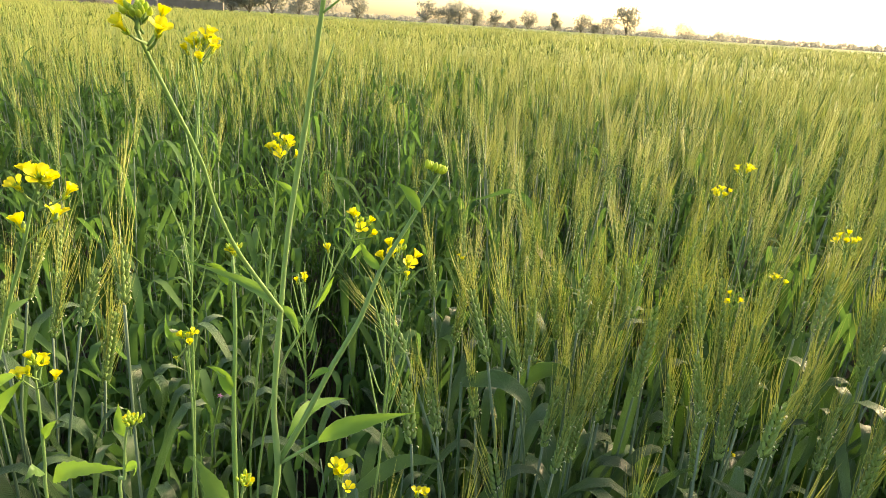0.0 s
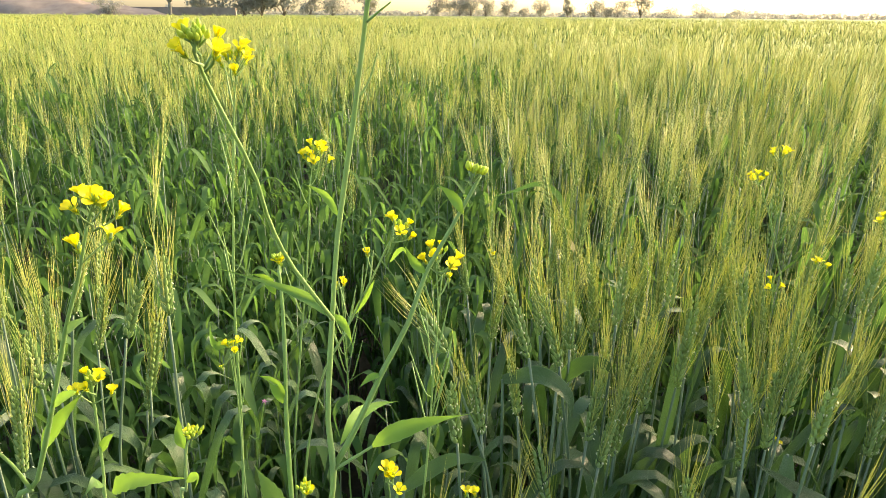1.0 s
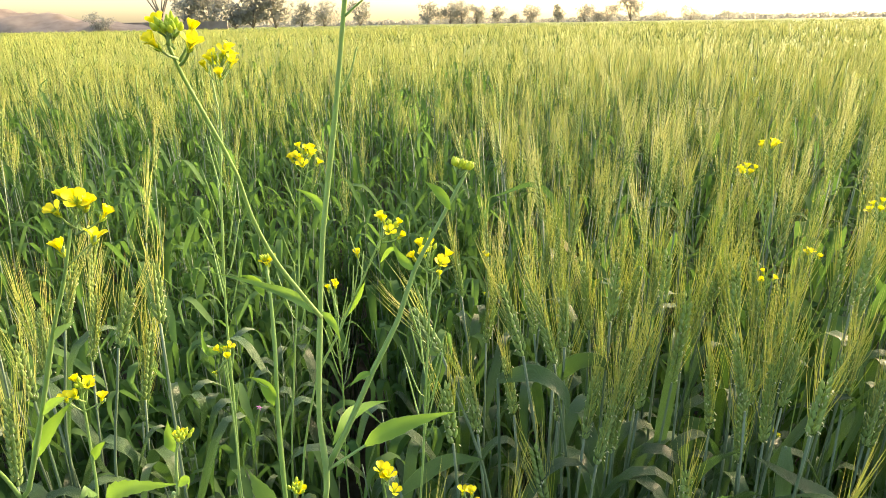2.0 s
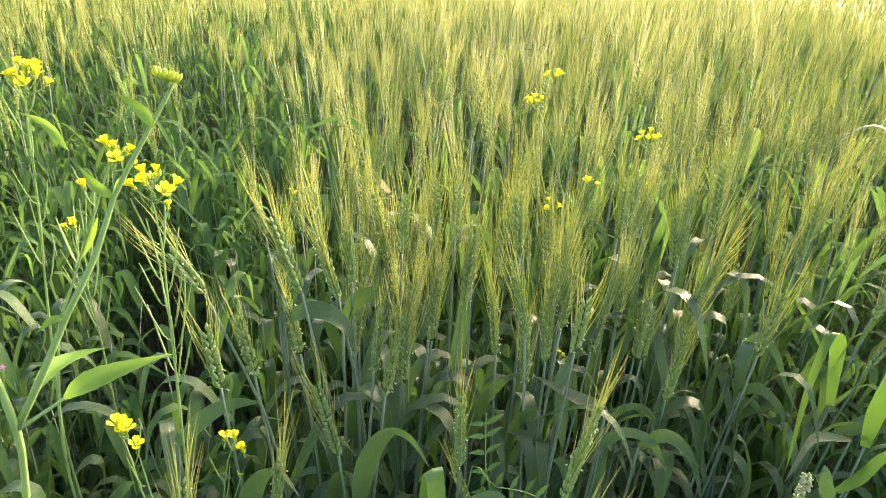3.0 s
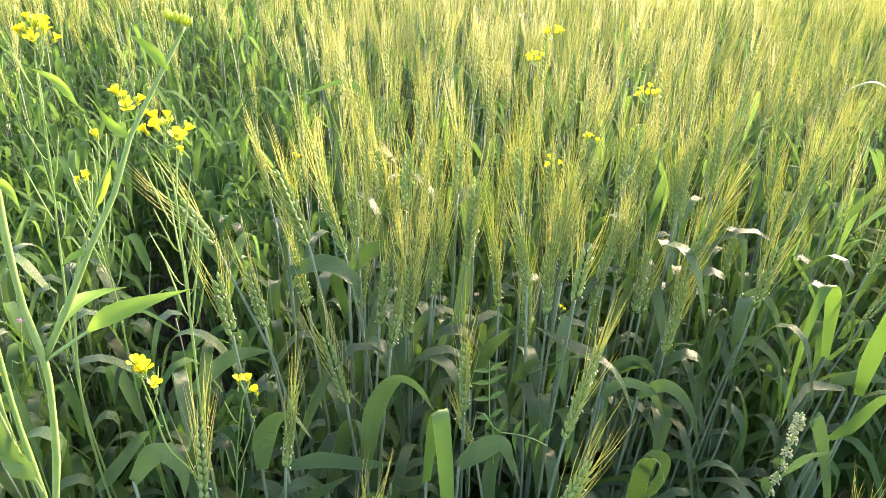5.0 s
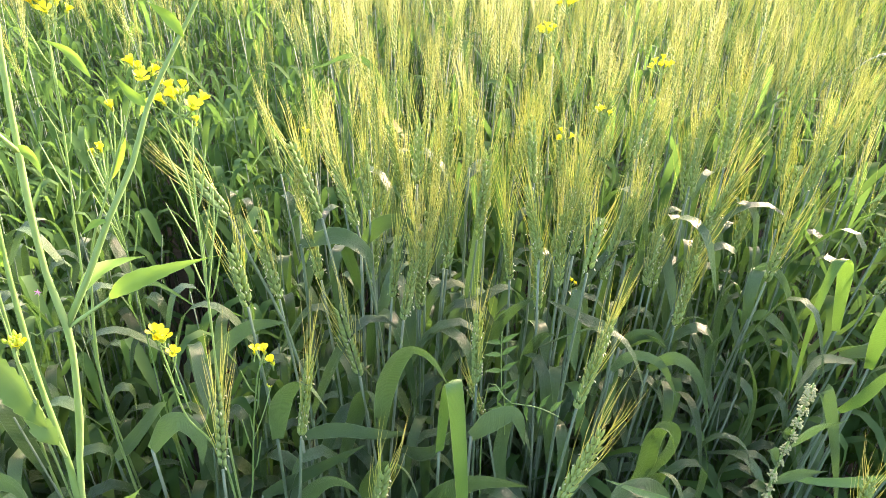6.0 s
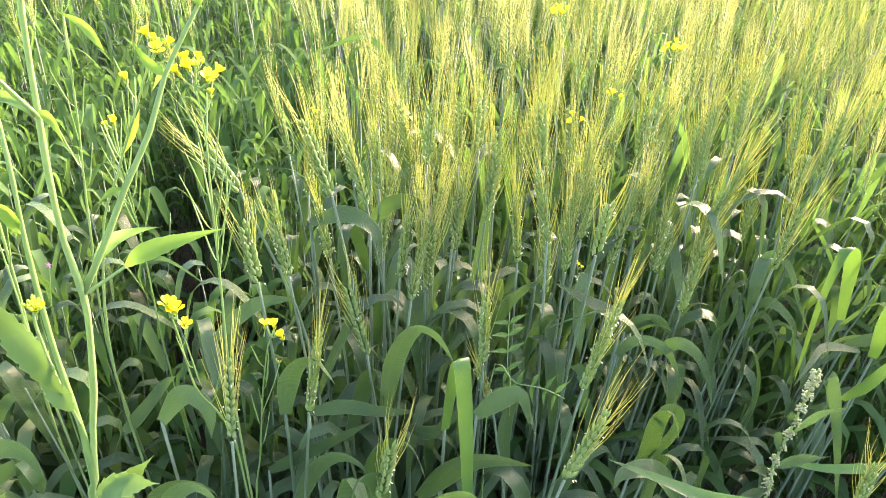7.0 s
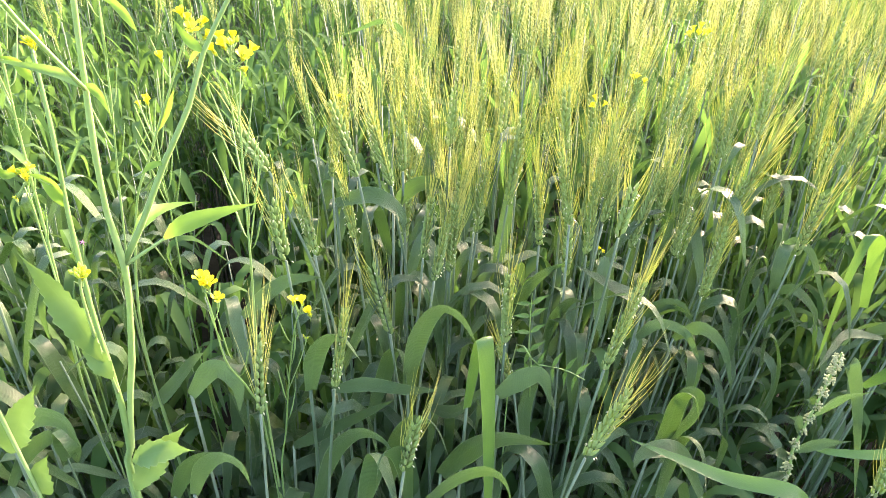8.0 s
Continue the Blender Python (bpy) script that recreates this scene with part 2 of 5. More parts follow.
def arching(start, azimuth, length, rise, fall, steps, rng, sway=0.25):
    """The midrib of a leaf that stands up, hooks over and hangs down: angles in degrees."""
    p, line = Vector(start), [Vector(start)]
    turn, bow, wide = rng.uniform(-sway, sway), rng.uniform(0.18, 0.46), rng.uniform(0.28, 0.5)
    for i in range(steps):
        u = (i + 0.5) / steps
        k = min(1.0, max(0.0, (u - bow) / wide))
        e = radians(rise - 14 * u + (fall - rise + 14) * k * k * (3 - 2 * k))
        a = azimuth + turn * u
        p = p + length / steps * Vector((math.cos(a) * math.cos(e), math.sin(a) * math.cos(e), math.sin(e)))
        line.append(p.copy())
    return line


def floret(shape, at, way, length, r, broad, flat=0.62):
    """One pointed husk of an ear, keeled on its back and lying close to its neighbours."""
    way = way.normalized()
    s = (broad - way * broad.dot(way)).normalized()
    t = way.cross(s)
    verts = [at]
    for u, w in ((0.16, 0.72), (0.42, 1.0), (0.7, 0.7), (0.9, 0.26)):
        verts += [at + way * length * u + r * w * (math.cos(TAU * k / 5) * s + flat * math.sin(TAU * k / 5) * t) for k in range(5)]
    verts.append(at + way * length)
    faces = []
    for k in range(5):
        b = (k + 1) % 5
        faces.append((0, 1 + b, 1 + k))
        for ring in range(3):
            q = 1 + ring * 5
            faces.append((q + k, q + b, q + 5 + b, q + 5 + k))
        faces.append((16 + k, 16 + b, len(verts) - 1))
    return shape.add(verts, faces)


def ear_shapes(foot, tip, rng, awn=0.09, fine=2):
    """An ear of wheat from foot to tip: the grains in two rows, and the bristles."""
    foot, tip = Vector(foot), Vector(tip)
    way = (tip - foot).normalized()
    long = (tip - foot).length
    s = Matrix.Rotation(rng.uniform(0, TAU), 3, way) @ across(way, (0.1, 1, 0.1))
    grain, bristle = Shape(), Shape()
    n = max(14, int(long / 0.0041)) if fine > 1 else 19 if fine else 5
    size = 0.0118 if fine > 1 else long / n * 2.9
    for i in range(n):
        u = (i + 0.3) / n
        side = s if i % 2 else -s
        f = 0.72 + 0.28 * math.sin(math.pi * min(1, 0.15 + 0.95 * u))
        at = foot + way * long * u * 0.94 + side * 0.0014
        out = (way + side * (0.25 if fine > 1 else 0.16)).normalized()
        if fine > 1:
            t = way.cross(s)
            for q in (-1, 1):
                floret(grain, at + t * q * 0.0013, (out + t * q * 0.26).normalized(), size * f, 0.0023 * f, side, 0.75)
            floret(grain, at + side * 0.0008, (way + side * 0.34).normalized(), size * 0.85 * f, 0.0022 * f, t, 0.75)
        elif fine:
            lozenge(grain, at, out, size * f, 0.0026 * f)
        elif i == 0:
            lozenge(grain, foot, way, long * 1.05, 0.0045)
        for q in ((-1, 1) if i % 3 == 0 else (rng.choice((-1, 1)),)) if fine else (-1, 1):
            t = way.cross(s)
            lean = (way + side * rng.uniform(0.02, 0.22) + t * (q * 0.09 + rng.uniform(-0.1, 0.1))).normalized()
            end = at + out * size * 0.8 + lean * awn * rng.uniform(0.75, 1.1) * (1 - 0.25 * u)
            mid = (at + out * size * 0.8).lerp(end, 0.5) + side * 0.0025
            if fine > 1:
                spike(bristle, [at + out * size * 0.75, mid, end], 0.0004)
            elif fine:
                spike(bristle, [at + out * size * 0.75, end], 0.00042)
            else:
                spike(bristle, [at + out * size * 0.4, end], 0.0008)
    return grain, bristle


def anthers(foot, tip, rng, few=12, many=26):
    """Tiny pale anthers that hang out of a flowering ear."""
    s, way = Shape(), (Vector(tip) - Vector(foot))
    for _ in range(rng.randrange(few, many)):
        d = Vector((rng.gauss(0, 1), rng.gauss(0, 1), rng.gauss(0, 0.6))).normalized()
        p = Vector(foot) + way * rng.uniform(0.05, 0.9) + d * rng.uniform(0.004, 0.0065)
        lozenge(s, p, Vector((d.x, d.y, -0.8)), 0.0032, 0.00075, 3)
    return s


# ---------------------------------------------------------------- things and parts
def thing(name, at, label, category, group="", kind=""):
    ob = new(name)
    ob.empty_display_size = 0.05
    ob.location = at
    return tagged(ob, label, category, group, kind)


def part(name, shape, mat, parent, label="", at=None):
    """One mesh under a thing or part. The shape is given in the world unless at places it."""
    me = shape if isinstance(shape, bpy.types.Mesh) else shape.mesh(name, mat)
    ob = new(name, me)
    ob.parent = parent
    if at is not None:
        ob.matrix_basis = at
    else:
        o = parent
        shift = Vector((0, 0, 0))
        while o:
            shift -= o.location
            o = o.parent
        ob.matrix_basis = Matrix.Translation(shift)
    if label:
        ob["label"] = label
    return ob


# ---------------------------------------------------------------- ground
ground = Shape()
rings = [0.0, 0.4, 0.8, 1.2, 1.7, 2.3, 3, 4, 6, 9, 14, 25, 60, 150, 500, 1500, 4000]
SEG = 96
for i, r in enumerate(rings):
    for k in range(SEG):
        a = TAU * k / SEG
        x, y = r * math.cos(a), r * math.sin(a)
        ground.v.append((x, y, 0.02 * noise.noise((x * 3, y * 3, 0)) if r < 30 else 0.0))
        ground.uv.append((0, 0))
for i in range(len(rings) - 1):
    for k in range(SEG):
        a, b = i * SEG + k, i * SEG + (k + 1) % SEG
        ground.f.append((a, a + SEG, b + SEG, b))
tagged(new("ground", ground.mesh("ground", M_SOIL)), "dark bare soil under the standing wheat", "soil", kind="structure")


# ---------------------------------------------------------------- wheat
def wheat_parts(rng, fine, eared=True, height=None):
    """One wheat shoot at the origin: stem, leaves, ear and bristles as shapes of their own."""
    h = height or rng.uniform(0.72, 0.84)
    lean, la = rng.uniform(0.0, 0.06), rng.uniform(0, TAU)
    top = Vector((lean * math.cos(la), lean * math.sin(la), h))
    if not eared:
        top.z *= 0.85
    line = bend([(0, 0, 0), (top.x * 0.3, top.y * 0.3, top.z * 0.5), top], 6 if fine > 1 else 3)
    stem = tube(Shape(), line, 0.0021, 0.0013 if eared else 0.0008, 5 if fine > 1 else 3)
    leaves = []
    a0 = rng.uniform(0, TAU)
    tall = not eared and (height is None or height > 0.7)
    count = (4 if eared else 8 if tall else 5) if fine else (2 if eared else 6)
    axis = bend([(0, 0, 0), (top.x * 0.3, top.y * 0.3, top.z * 0.5), top], 40)
    for k in range(count):
        u = (0.86 - 0.14 * k) if eared else (0.99 - 0.075 * k) if tall else (0.98 - 0.13 * k)
        length = rng.uniform(0.1, 0.17) if tall else rng.uniform(0.16, 0.27)
        wide = rng.uniform(0.012, 0.0175) if tall else rng.uniform(0.013, 0.019) if eared else rng.uniform(0.014, 0.021)
        fall = rng.uniform(-125, -70) if tall else rng.uniform(-105, -55)
        mid = arching(axis[int(u * 40)], a0 + k * math.pi + rng.uniform(-0.8, 0.8), length, rng.uniform(45, 84), fall, (13 if fine > 1 else 10 if fine else 5), rng)
        leaves.append(blade(Shape(), mid, wide, 0.2, twist=rng.uniform(-0.45, 0.45)))
    if not eared:
        return stem, leaves, None, None
    way = (line[-1] - line[-2]).normalized()
    nod = (way + Vector((math.cos(la), math.sin(la), 0)) * rng.uniform(0, 0.18)).normalized()
    grain, bristle = ear_shapes(top, top + nod * rng.uniform(0.08, 0.11), rng, rng.uniform(0.08, 0.115) if fine else rng.uniform(0.1, 0.13), fine)
    return stem, leaves, grain, bristle


def packed(parts):
    """A shoot as flat arrays, for the field that nobody could count."""
    stem, leaves, grain, bristle, *extra = parts
    v, loops, sizes, mats = [], [], [], []
    for shape, slot in [(stem, 0), *((l, 1) for l in leaves), (grain, 2), (bristle, 3), *((e, 4) for e in extra)]:
        if shape is None:
            continue
        n = len(v)
        v += shape.v
        for face in shape.f:
            loops += [i + n for i in face]
            sizes.append(len(face))
            mats.append(slot)
    return np.array(v, np.float32), np.array(loops, np.int32), np.array(sizes, np.int32), np.array(mats, np.int32)


def scatter(name, templates, places, rng, label, grow=(0.88, 1.1), wide=1.0):
    """All the shoots at the places (x, y, lift, tilt), joined into one mesh."""
    vs, ls, ss, ms, n = [], [], [], [], 0
    for x, y, lift in places:
        v, l, s, m = templates[rng.randrange(len(templates))]
        a, k = rng.uniform(0, TAU), rng.uniform(*grow) * (1 + 0.07 * noise.noise((x * 1.7, y * 1.7, 1.0)))
        tx, ty = rng.gauss(0.0, 0.035), rng.gauss(0.0, 0.035)
        c, d = math.cos(a), math.sin(a)
        out = np.empty_like(v)
        out[:, 0] = (v[:, 0] * c - v[:, 1] * d) * wide + tx * v[:, 2] + x
        out[:, 1] = (v[:, 0] * d + v[:, 1] * c) * wide + ty * v[:, 2] + y
        out[:, 2] = v[:, 2] * k + lift
        vs.append(out), ls.append(l + n), ss.append(s), ms.append(m)
        n += len(v)
    v, l, s, m = (np.concatenate(q) for q in (vs, ls, ss, ms))
    me = bpy.data.meshes.new(name)
    me.vertices.add(len(v)), me.loops.add(len(l)), me.polygons.add(len(s))
    me.vertices.foreach_set("co", v.ravel())
    me.loops.foreach_set("vertex_index", l)
    me.polygons.foreach_set("loop_start", np.concatenate([[0], np.cumsum(s)[:-1]]).astype(np.int32))
    me.polygons.foreach_set("material_index", m)
    me.polygons.foreach_set("use_smooth", np.ones(len(s), bool))
    for mat in (M_STEM, M_LEAF_FAR, M_EAR, M_AWN, M_ANTHER):
        me.materials.append(mat)
    me.update(calc_edges=True)
    return tagged(new(name, me), label, "wheat", kind="stuff")


HX, HY = 0.08, -0.13      # the middle from which the field is laid out
EDGE = -0.7               # the field begins here; this side of it runs a bare earth track


def sown(rng, r0, r1, per_m2, a0=-48, a1=66):
    """Random places in a sector of the field."""
    area = (r1 * r1 - r0 * r0) / 2 * radians(a1 - a0)
    out = []
    for _ in range(int(area * per_m2)):
        r, a = math.sqrt(rng.uniform(r0 * r0, r1 * r1)), radians(rng.uniform(a0, a1))
        p = (HX + r * math.sin(a), HY + r * math.cos(a))
        if p[1] > EDGE - 0.1 or r < 0.75:
            out.append(p)
    return out


def leafy(x, y):
    """Whether a place lies in the late, earless patch of the field."""
    return -0.3 - 0.35 * (y - 0.4) < x < 0.0 + 0.14 * (y - 0.42) and 0.42 < y < 1.35


def hollow(x, y):
    """The small dark gap in the leafy patch."""
    return math.hypot((x + 0.13 + 0.16 * (y - 0.7)) / 0.1, (y - 0.94) / 0.42) < 1


def bare(x, y):
    """The trodden edge of the field and the small dark gap in it."""
    return math.hypot(x - HX, y - HY) < 0.58 or hollow(x, y) or y < 0.26


def early(x, y):
    """Whether ears stand here: not on the leafy fringe along the edge, and seldom beside the leafy patch."""
    if y < (0.43 + 0.12 * max(0.0, x - 0.3) if x > 0 else 0.34):
        return False
    return not leafy(x, y) and (x > 0.02 + 0.06 * y or y > 3.4 or noise.cell((x * 40, y * 40, 3.0)) > 0.66 - 0.12 * max(0.0, y - 1.6))


rng = random.Random(11)
near = [(x, y) for x, y in sown(rng, 0.5, 2.6, 260) if not bare(x, y)]
close = [p for p in near if math.hypot(p[0] - HX, p[1] - HY) < 0.98 and (early(*p) or leafy(*p))]
rest = [p for p in near if math.hypot(p[0] - HX, p[1] - HY) >= 0.98]
rng.shuffle(close)
rest += close[120:]
rest = [p for p in rest if not (early(*p) and p[1] < 1.7) or noise.cell((p[0] * 55, p[1] * 55, 7.0)) > -0.45]
between = [p for p in sown(rng, 0.62, 1.8, 75, 2, 60) if early(*p)]

low = random.Random(3)
t_near = []
for _ in range(14):
    kit = wheat_parts(low, 1)
    t_near.append(packed((*kit, anthers(kit[2].v[0], kit[2].v[-1], low, 8, 16))))
t_leafy = [packed(wheat_parts(low, 1, False)) for _ in range(10)]
t_mid = [packed(wheat_parts(low, 0)) for _ in range(12)]
t_mid_leafy = [packed(wheat_parts(low, 0, False, low.uniform(0.84, 0.94))) for _ in range(6)]


def top_tuft(r, whole=True):
    """The upper half of a distant shoot: an ear, bristles and one leaf."""
    h = r.uniform(0.74, 0.86)
    foot = Vector((r.uniform(-0.03, 0.03), r.uniform(-0.03, 0.03), h))
    tip = foot + Vector((r.uniform(-0.03, 0.03), r.uniform(-0.03, 0.03), 0.09))
    grain, bristle = Shape(), Shape()
    lozenge(grain, foot, tip - foot, 0.1, 0.008, 3)
    for k in range(4):
        a = TAU * k / 4 + r.uniform(-0.4, 0.4)
        spike(bristle, [foot.lerp(tip, 0.3 + 0.18 * k), tip + Vector((0.02 * math.cos(a), 0.02 * math.sin(a), r.uniform(0.045, 0.095)))], 0.0034)
    if not whole:
        return packed((spike(Shape(), [Vector((0, 0, h - 0.2)), foot], 0.004), [], grain, bristle))
    mid = arching((foot.x, foot.y, h - 0.12), r.uniform(0, TAU), 0.2, 70, -50, 2, r)
    stem = spike(Shape(), [Vector((0, 0, h - 0.4)), foot], 0.003)
    return packed((stem, [blade(Shape(), mid, 0.02)], grain, bristle))


t_far = [top_tuft(low) for _ in range(12)]
t_last = [top_tuft(low, False) for _ in range(8)]

scatter("wheat_field", t_near, [(x, y, 0) for x, y in rest if early(x, y)], rng, "dense green wheat with long golden bristles, backlit")
scatter("young_wheat", t_leafy, [(x, y, 0) for x, y in rest if not early(x, y)] + [(x, y, 0) for x, y in sown(rng, 0.6, 1.9, 330, -40, 14) if leafy(x, y) and not bare(x, y)], rng, "leafy green wheat shoots without ears yet")
mid = sown(rng, 2.6, 7.0, 215)
late = [x < 0.1 * y and noise.cell((x * 30, y * 30, 9.0)) > 0.2 + 0.12 * (y - 2.6) for x, y in mid]
scatter("wheat_field", t_mid, [(x, y, 0) for (x, y), l in zip(mid, late) if not l], rng, "dense green wheat with long golden bristles, backlit")
t_between = [packed(wheat_parts(low, 1, False, low.uniform(0.6, 0.69))) for _ in range(8)]
scatter("young_wheat", t_between, [(x, y, 0) for x, y in between], rng, "leafy green wheat shoots between the eared ones", grow=(0.95, 1.15))
scatter("young_wheat", t_mid_leafy, [(x, y, 0) for (x, y), l in zip(mid, late) if l], rng, "leafy green wheat between ears farther off")
scatter("wheat_field", t_far, [(x, y, 0) for x, y in sown(rng, 7.0, 22.0, 50)], rng, "dense yellow-green wheat farther off in the field", wide=1.15)
scatter("wheat_field", t_last, [(x, y, 0) for x, y in sown(rng, 22.0, 60.0, 4.8)], rng, "dense yellow-green wheat far off in the field", wide=2.6)

# the rest of the field on both sides, out of the sector that is sown densely
wings = [p for a0, a1 in ((-89, -48), (66, 89)) for p in sown(rng, 0.9, 7.2, 115, a0, a1)]
scatter("wheat_field", t_mid, [(x, y, 0) for x, y in wings if y > EDGE], rng, "green wheat along the earth track")

cover = Shape()
rad = [5.4 + 0.25 * i for i in range(8)] + [7.4 * 1.15**i for i in range(28)]
NS = 160
for i, r in enumerate(rad):
    for k in range(NS + 1):
        a = radians(-89.5 + 179 * k / NS)
        ragged = r + max(0.0, 1 - i / 8) * 0.7 * noise.noise((9 * math.sin(a), 9 * math.cos(a), 3.0))
        x, y = HX + ragged * math.sin(a), EDGE + 0.25 + ragged * math.cos(a)
        rise = min(1.0, max(0.0, (r - 5.5 + 0.5 * noise.noise((x * 1.5, y * 1.5, 2))) / 1.6)) * min(1.0, (89.6 - abs(-89.5 + 179 * k / NS)) * r * 0.02 + 0.02)
        z = 0.02 + rise * (0.58 + min(0.22, (r - 5.0) * 0.08) + 0.05 * noise.noise((x * 0.9, y * 0.9, 0)) + 0.06 * noise.noise((x * 4, y * 4, 5)))
        cover.v.append((x, y, z))
        cover.uv.append((0, 0))
for i in range(len(rad) - 1):
    for k in range(NS):
        a = i * (NS + 1) + k
        cover.f.append((a, a + NS + 1, a + NS + 2, a + 1))
tagged(new("wheat_cover", cover.mesh("wheat_cover", M_CANOPY)), "closed yellow-green cover of distant wheat", "wheat", kind="stuff")


# single shoots close by, built a few times and set out again and again
def shoot(r, eared, at=(0, 0, 0)):
    stem, leaves, grain, bristle = wheat_parts(r, 2, eared)
    ob = thing("wheat_plant", at, "green wheat plant with a bristly ear and arching blue-green leaves" if eared else "young wheat plant with broad arching blue-green leaves", "wheat", "wheat plants at the field's edge")
    part("stem", stem, M_STEM, ob)
    for l in leaves:
        part("leaf", l, M_LEAF, ob)
    if grain:
        e = part("ear", grain, M_EAR, ob)
        part("bristles", bristle, M_AWN, e, "long golden-green bristles", at=Matrix())
        tip = Vector(np.mean(grain.v[-30:], axis=0))
        tagged(part("pollen", anthers(grain.v[0], tip, r), M_ANTHER, e, "tiny pale anthers", at=Matrix()), kind="stuff")
    return ob


fill = [p for p in sown(rng, 0.36, 0.72, 340) if p[1] > 0.12 and not hollow(*p)] + [p for p in sown(rng, 0.6, 1.3, 240) if not hollow(*p)]
fill = [p for p in fill if not (0.52 < p[0] < 0.82 and 0.2 < p[1] < 0.44) or noise.cell((p[0] * 60, p[1] * 60, 1.0)) > 0.25]
fill = [p for p in fill if not (0.0 < p[0] < 0.78 and p[1] < 0.41) or noise.cell((p[0] * 70, p[1] * 70, 5.0)) > 0.68]
low_rest = fill[105:]
fill = fill[:105]
shoots = {True: [], False: []}
for n, (x, y) in enumerate(close[:120]):
    kind = early(x, y)
    m = pose(x, y, 0, rng.gauss(0, 2.5), rng.gauss(0, 2.5), rng.uniform(0, 360))
    if len(shoots[kind]) < (16 if kind else 8):
        ob = shoot(rng, kind)
        ob.matrix_basis = m
        shoots[kind].append(ob)
    else:
        one = rng.choice(shoots[kind])
        if not (kind and -0.2 < x < 0.08 and y < 0.66):      # no ears before the dark gap
            copy_thing(one, m)
low_shoots = []
for x, y in fill:
    m = pose(x, y, 0, rng.gauss(0, 3), rng.gauss(0, 3), rng.uniform(0, 360))
    if len(low_shoots) < 12:
        stem, leaves, _, _ = wheat_parts(rng, 2, False, rng.uniform(0.44, 0.58))
        ob = thing("wheat_plant", (0, 0, 0), "low wheat plant with broad drooping blue-green leaves", "wheat", "wheat plants at the field's edge")
        part("stem", stem, M_STEM, ob)
        for l in leaves:
            part("leaf", l, M_LEAF, ob)
        ob.matrix_basis = m
        low_shoots.append(ob)
    else:
        copy_thing(rng.choice(low_shoots), m)
# unseen low wheat around the viewpoint, added to shade the leaves in front
behind = []
for _ in range(1500):
    x, y = rng.gauss(0.1, 2.2), rng.uniform(-0.9, 0.12)
    if y > -0.62 + 0.3 * noise.noise((x * 1.3, 0, 4)) + 0.12 * noise.noise((x * 7, 0, 6)):
        behind.append((x, y))
low_rest += [p for p in behind if math.hypot(p[0] - HX, p[1] - HY) > 0.1]
t_low = [packed(wheat_parts(low, 1, False, low.uniform(0.44, 0.6))) for _ in range(8)]
scatter("young_wheat", t_low, [(x, y, 0) for x, y in low_rest], rng, "leafy green wheat shoots without ears yet")


# ---------------------------------------------------------------- plants at the field's edge
hr = random.Random(21)
PLANTS = "wheat plants at the field's edge"


def footed(p, r):
    """The place on the soil from which a stem to p grows."""
    return Vector((p[0] + r.uniform(-0.03, 0.03), max(0.2, p[1] + r.uniform(0.0, 0.06)), 0.0))


def eared_plant(foot, tip, awn=0.085, slim=False):
    foot, tip = Vector(foot), Vector(tip)
    way = (tip - foot).normalized()
    slant = foot.z / max(0.5, way.z)
    base = footed(foot - way * slant * 0.18, hr)
    ob = thing("wheat_plant", base, "green wheat plant with a plump bristly ear on a blue-green stem", "wheat", PLANTS)
    knee = foot - way * 0.09 - Vector((0, 0, 0.09))
    line = bend([base, base.lerp(knee, 0.6), knee, foot], 12)
    part("stem", tube(Shape(), line, 0.002, 0.0013, 6), M_STEM, ob)
    grain, bristle = ear_shapes(foot, tip, hr, awn, 1 if slim else 2)
    e = part("ear", grain, M_EAR, ob)
    part("bristles", bristle, M_AWN, e, "long golden-green bristles", at=Matrix())
    tagged(part("pollen", anthers(foot, tip, hr), M_ANTHER, e, "tiny pale anthers", at=Matrix()), kind="stuff")
    for k in range(3):
        at = line[(7, 5, 4)[k]]
        mid = arching(at, hr.uniform(-0.3, math.pi + 0.3), hr.uniform(0.16, 0.24), hr.uniform(60, 82), hr.uniform(-110, -65), 11, hr)
        part("leaf", blade(Shape(), mid, hr.uniform(0.014, 0.021), 0.2, twist=hr.uniform(-0.35, 0.35)), M_LEAF, ob)
    return ob


def leafy_plant(points, width, state="green", hint=(0.15, -0.6, 0.75)):
    start = Vector(points[0])
    base = footed(start, hr)
    text = {"green": "wheat plant with a broad arching blue-green leaf", "young": "grass plant with a bright yellow-green translucent leaf", "dry": "wheat plant with one pale dried leaf"}[state]
    ob = thing("wheat_plant", base, text, "wheat", PLANTS)
    line = bend([base, base.lerp(start, 0.6) + Vector((0, 0.01, 0)), start], 8)
    part("stem", tube(Shape(), line, 0.0024, 0.0015, 6), M_STEM, ob)
    mat = {"green": M_LEAF, "young": M_LEAF_PALE, "dry": M_DRY}[state]
    part("leaf", blade(Shape(), eased(bend(points, 30)), width * 0.85, 0.2, hint=hint, twist=hr.uniform(-0.25, 0.25), blunt=1.0, base=0.5), mat, ob)
    for k in range(2):
        mid = arching(line[4 - k], hr.uniform(-0.3, math.pi + 0.3), hr.uniform(0.16, 0.25), hr.uniform(62, 84), hr.uniform(-110, -60), 11, hr)
        part("leaf", blade(Shape(), mid, hr.uniform(0.014, 0.021), 0.2, twist=hr.uniform(-0.35, 0.35)), M_LEAF, ob)
    return ob


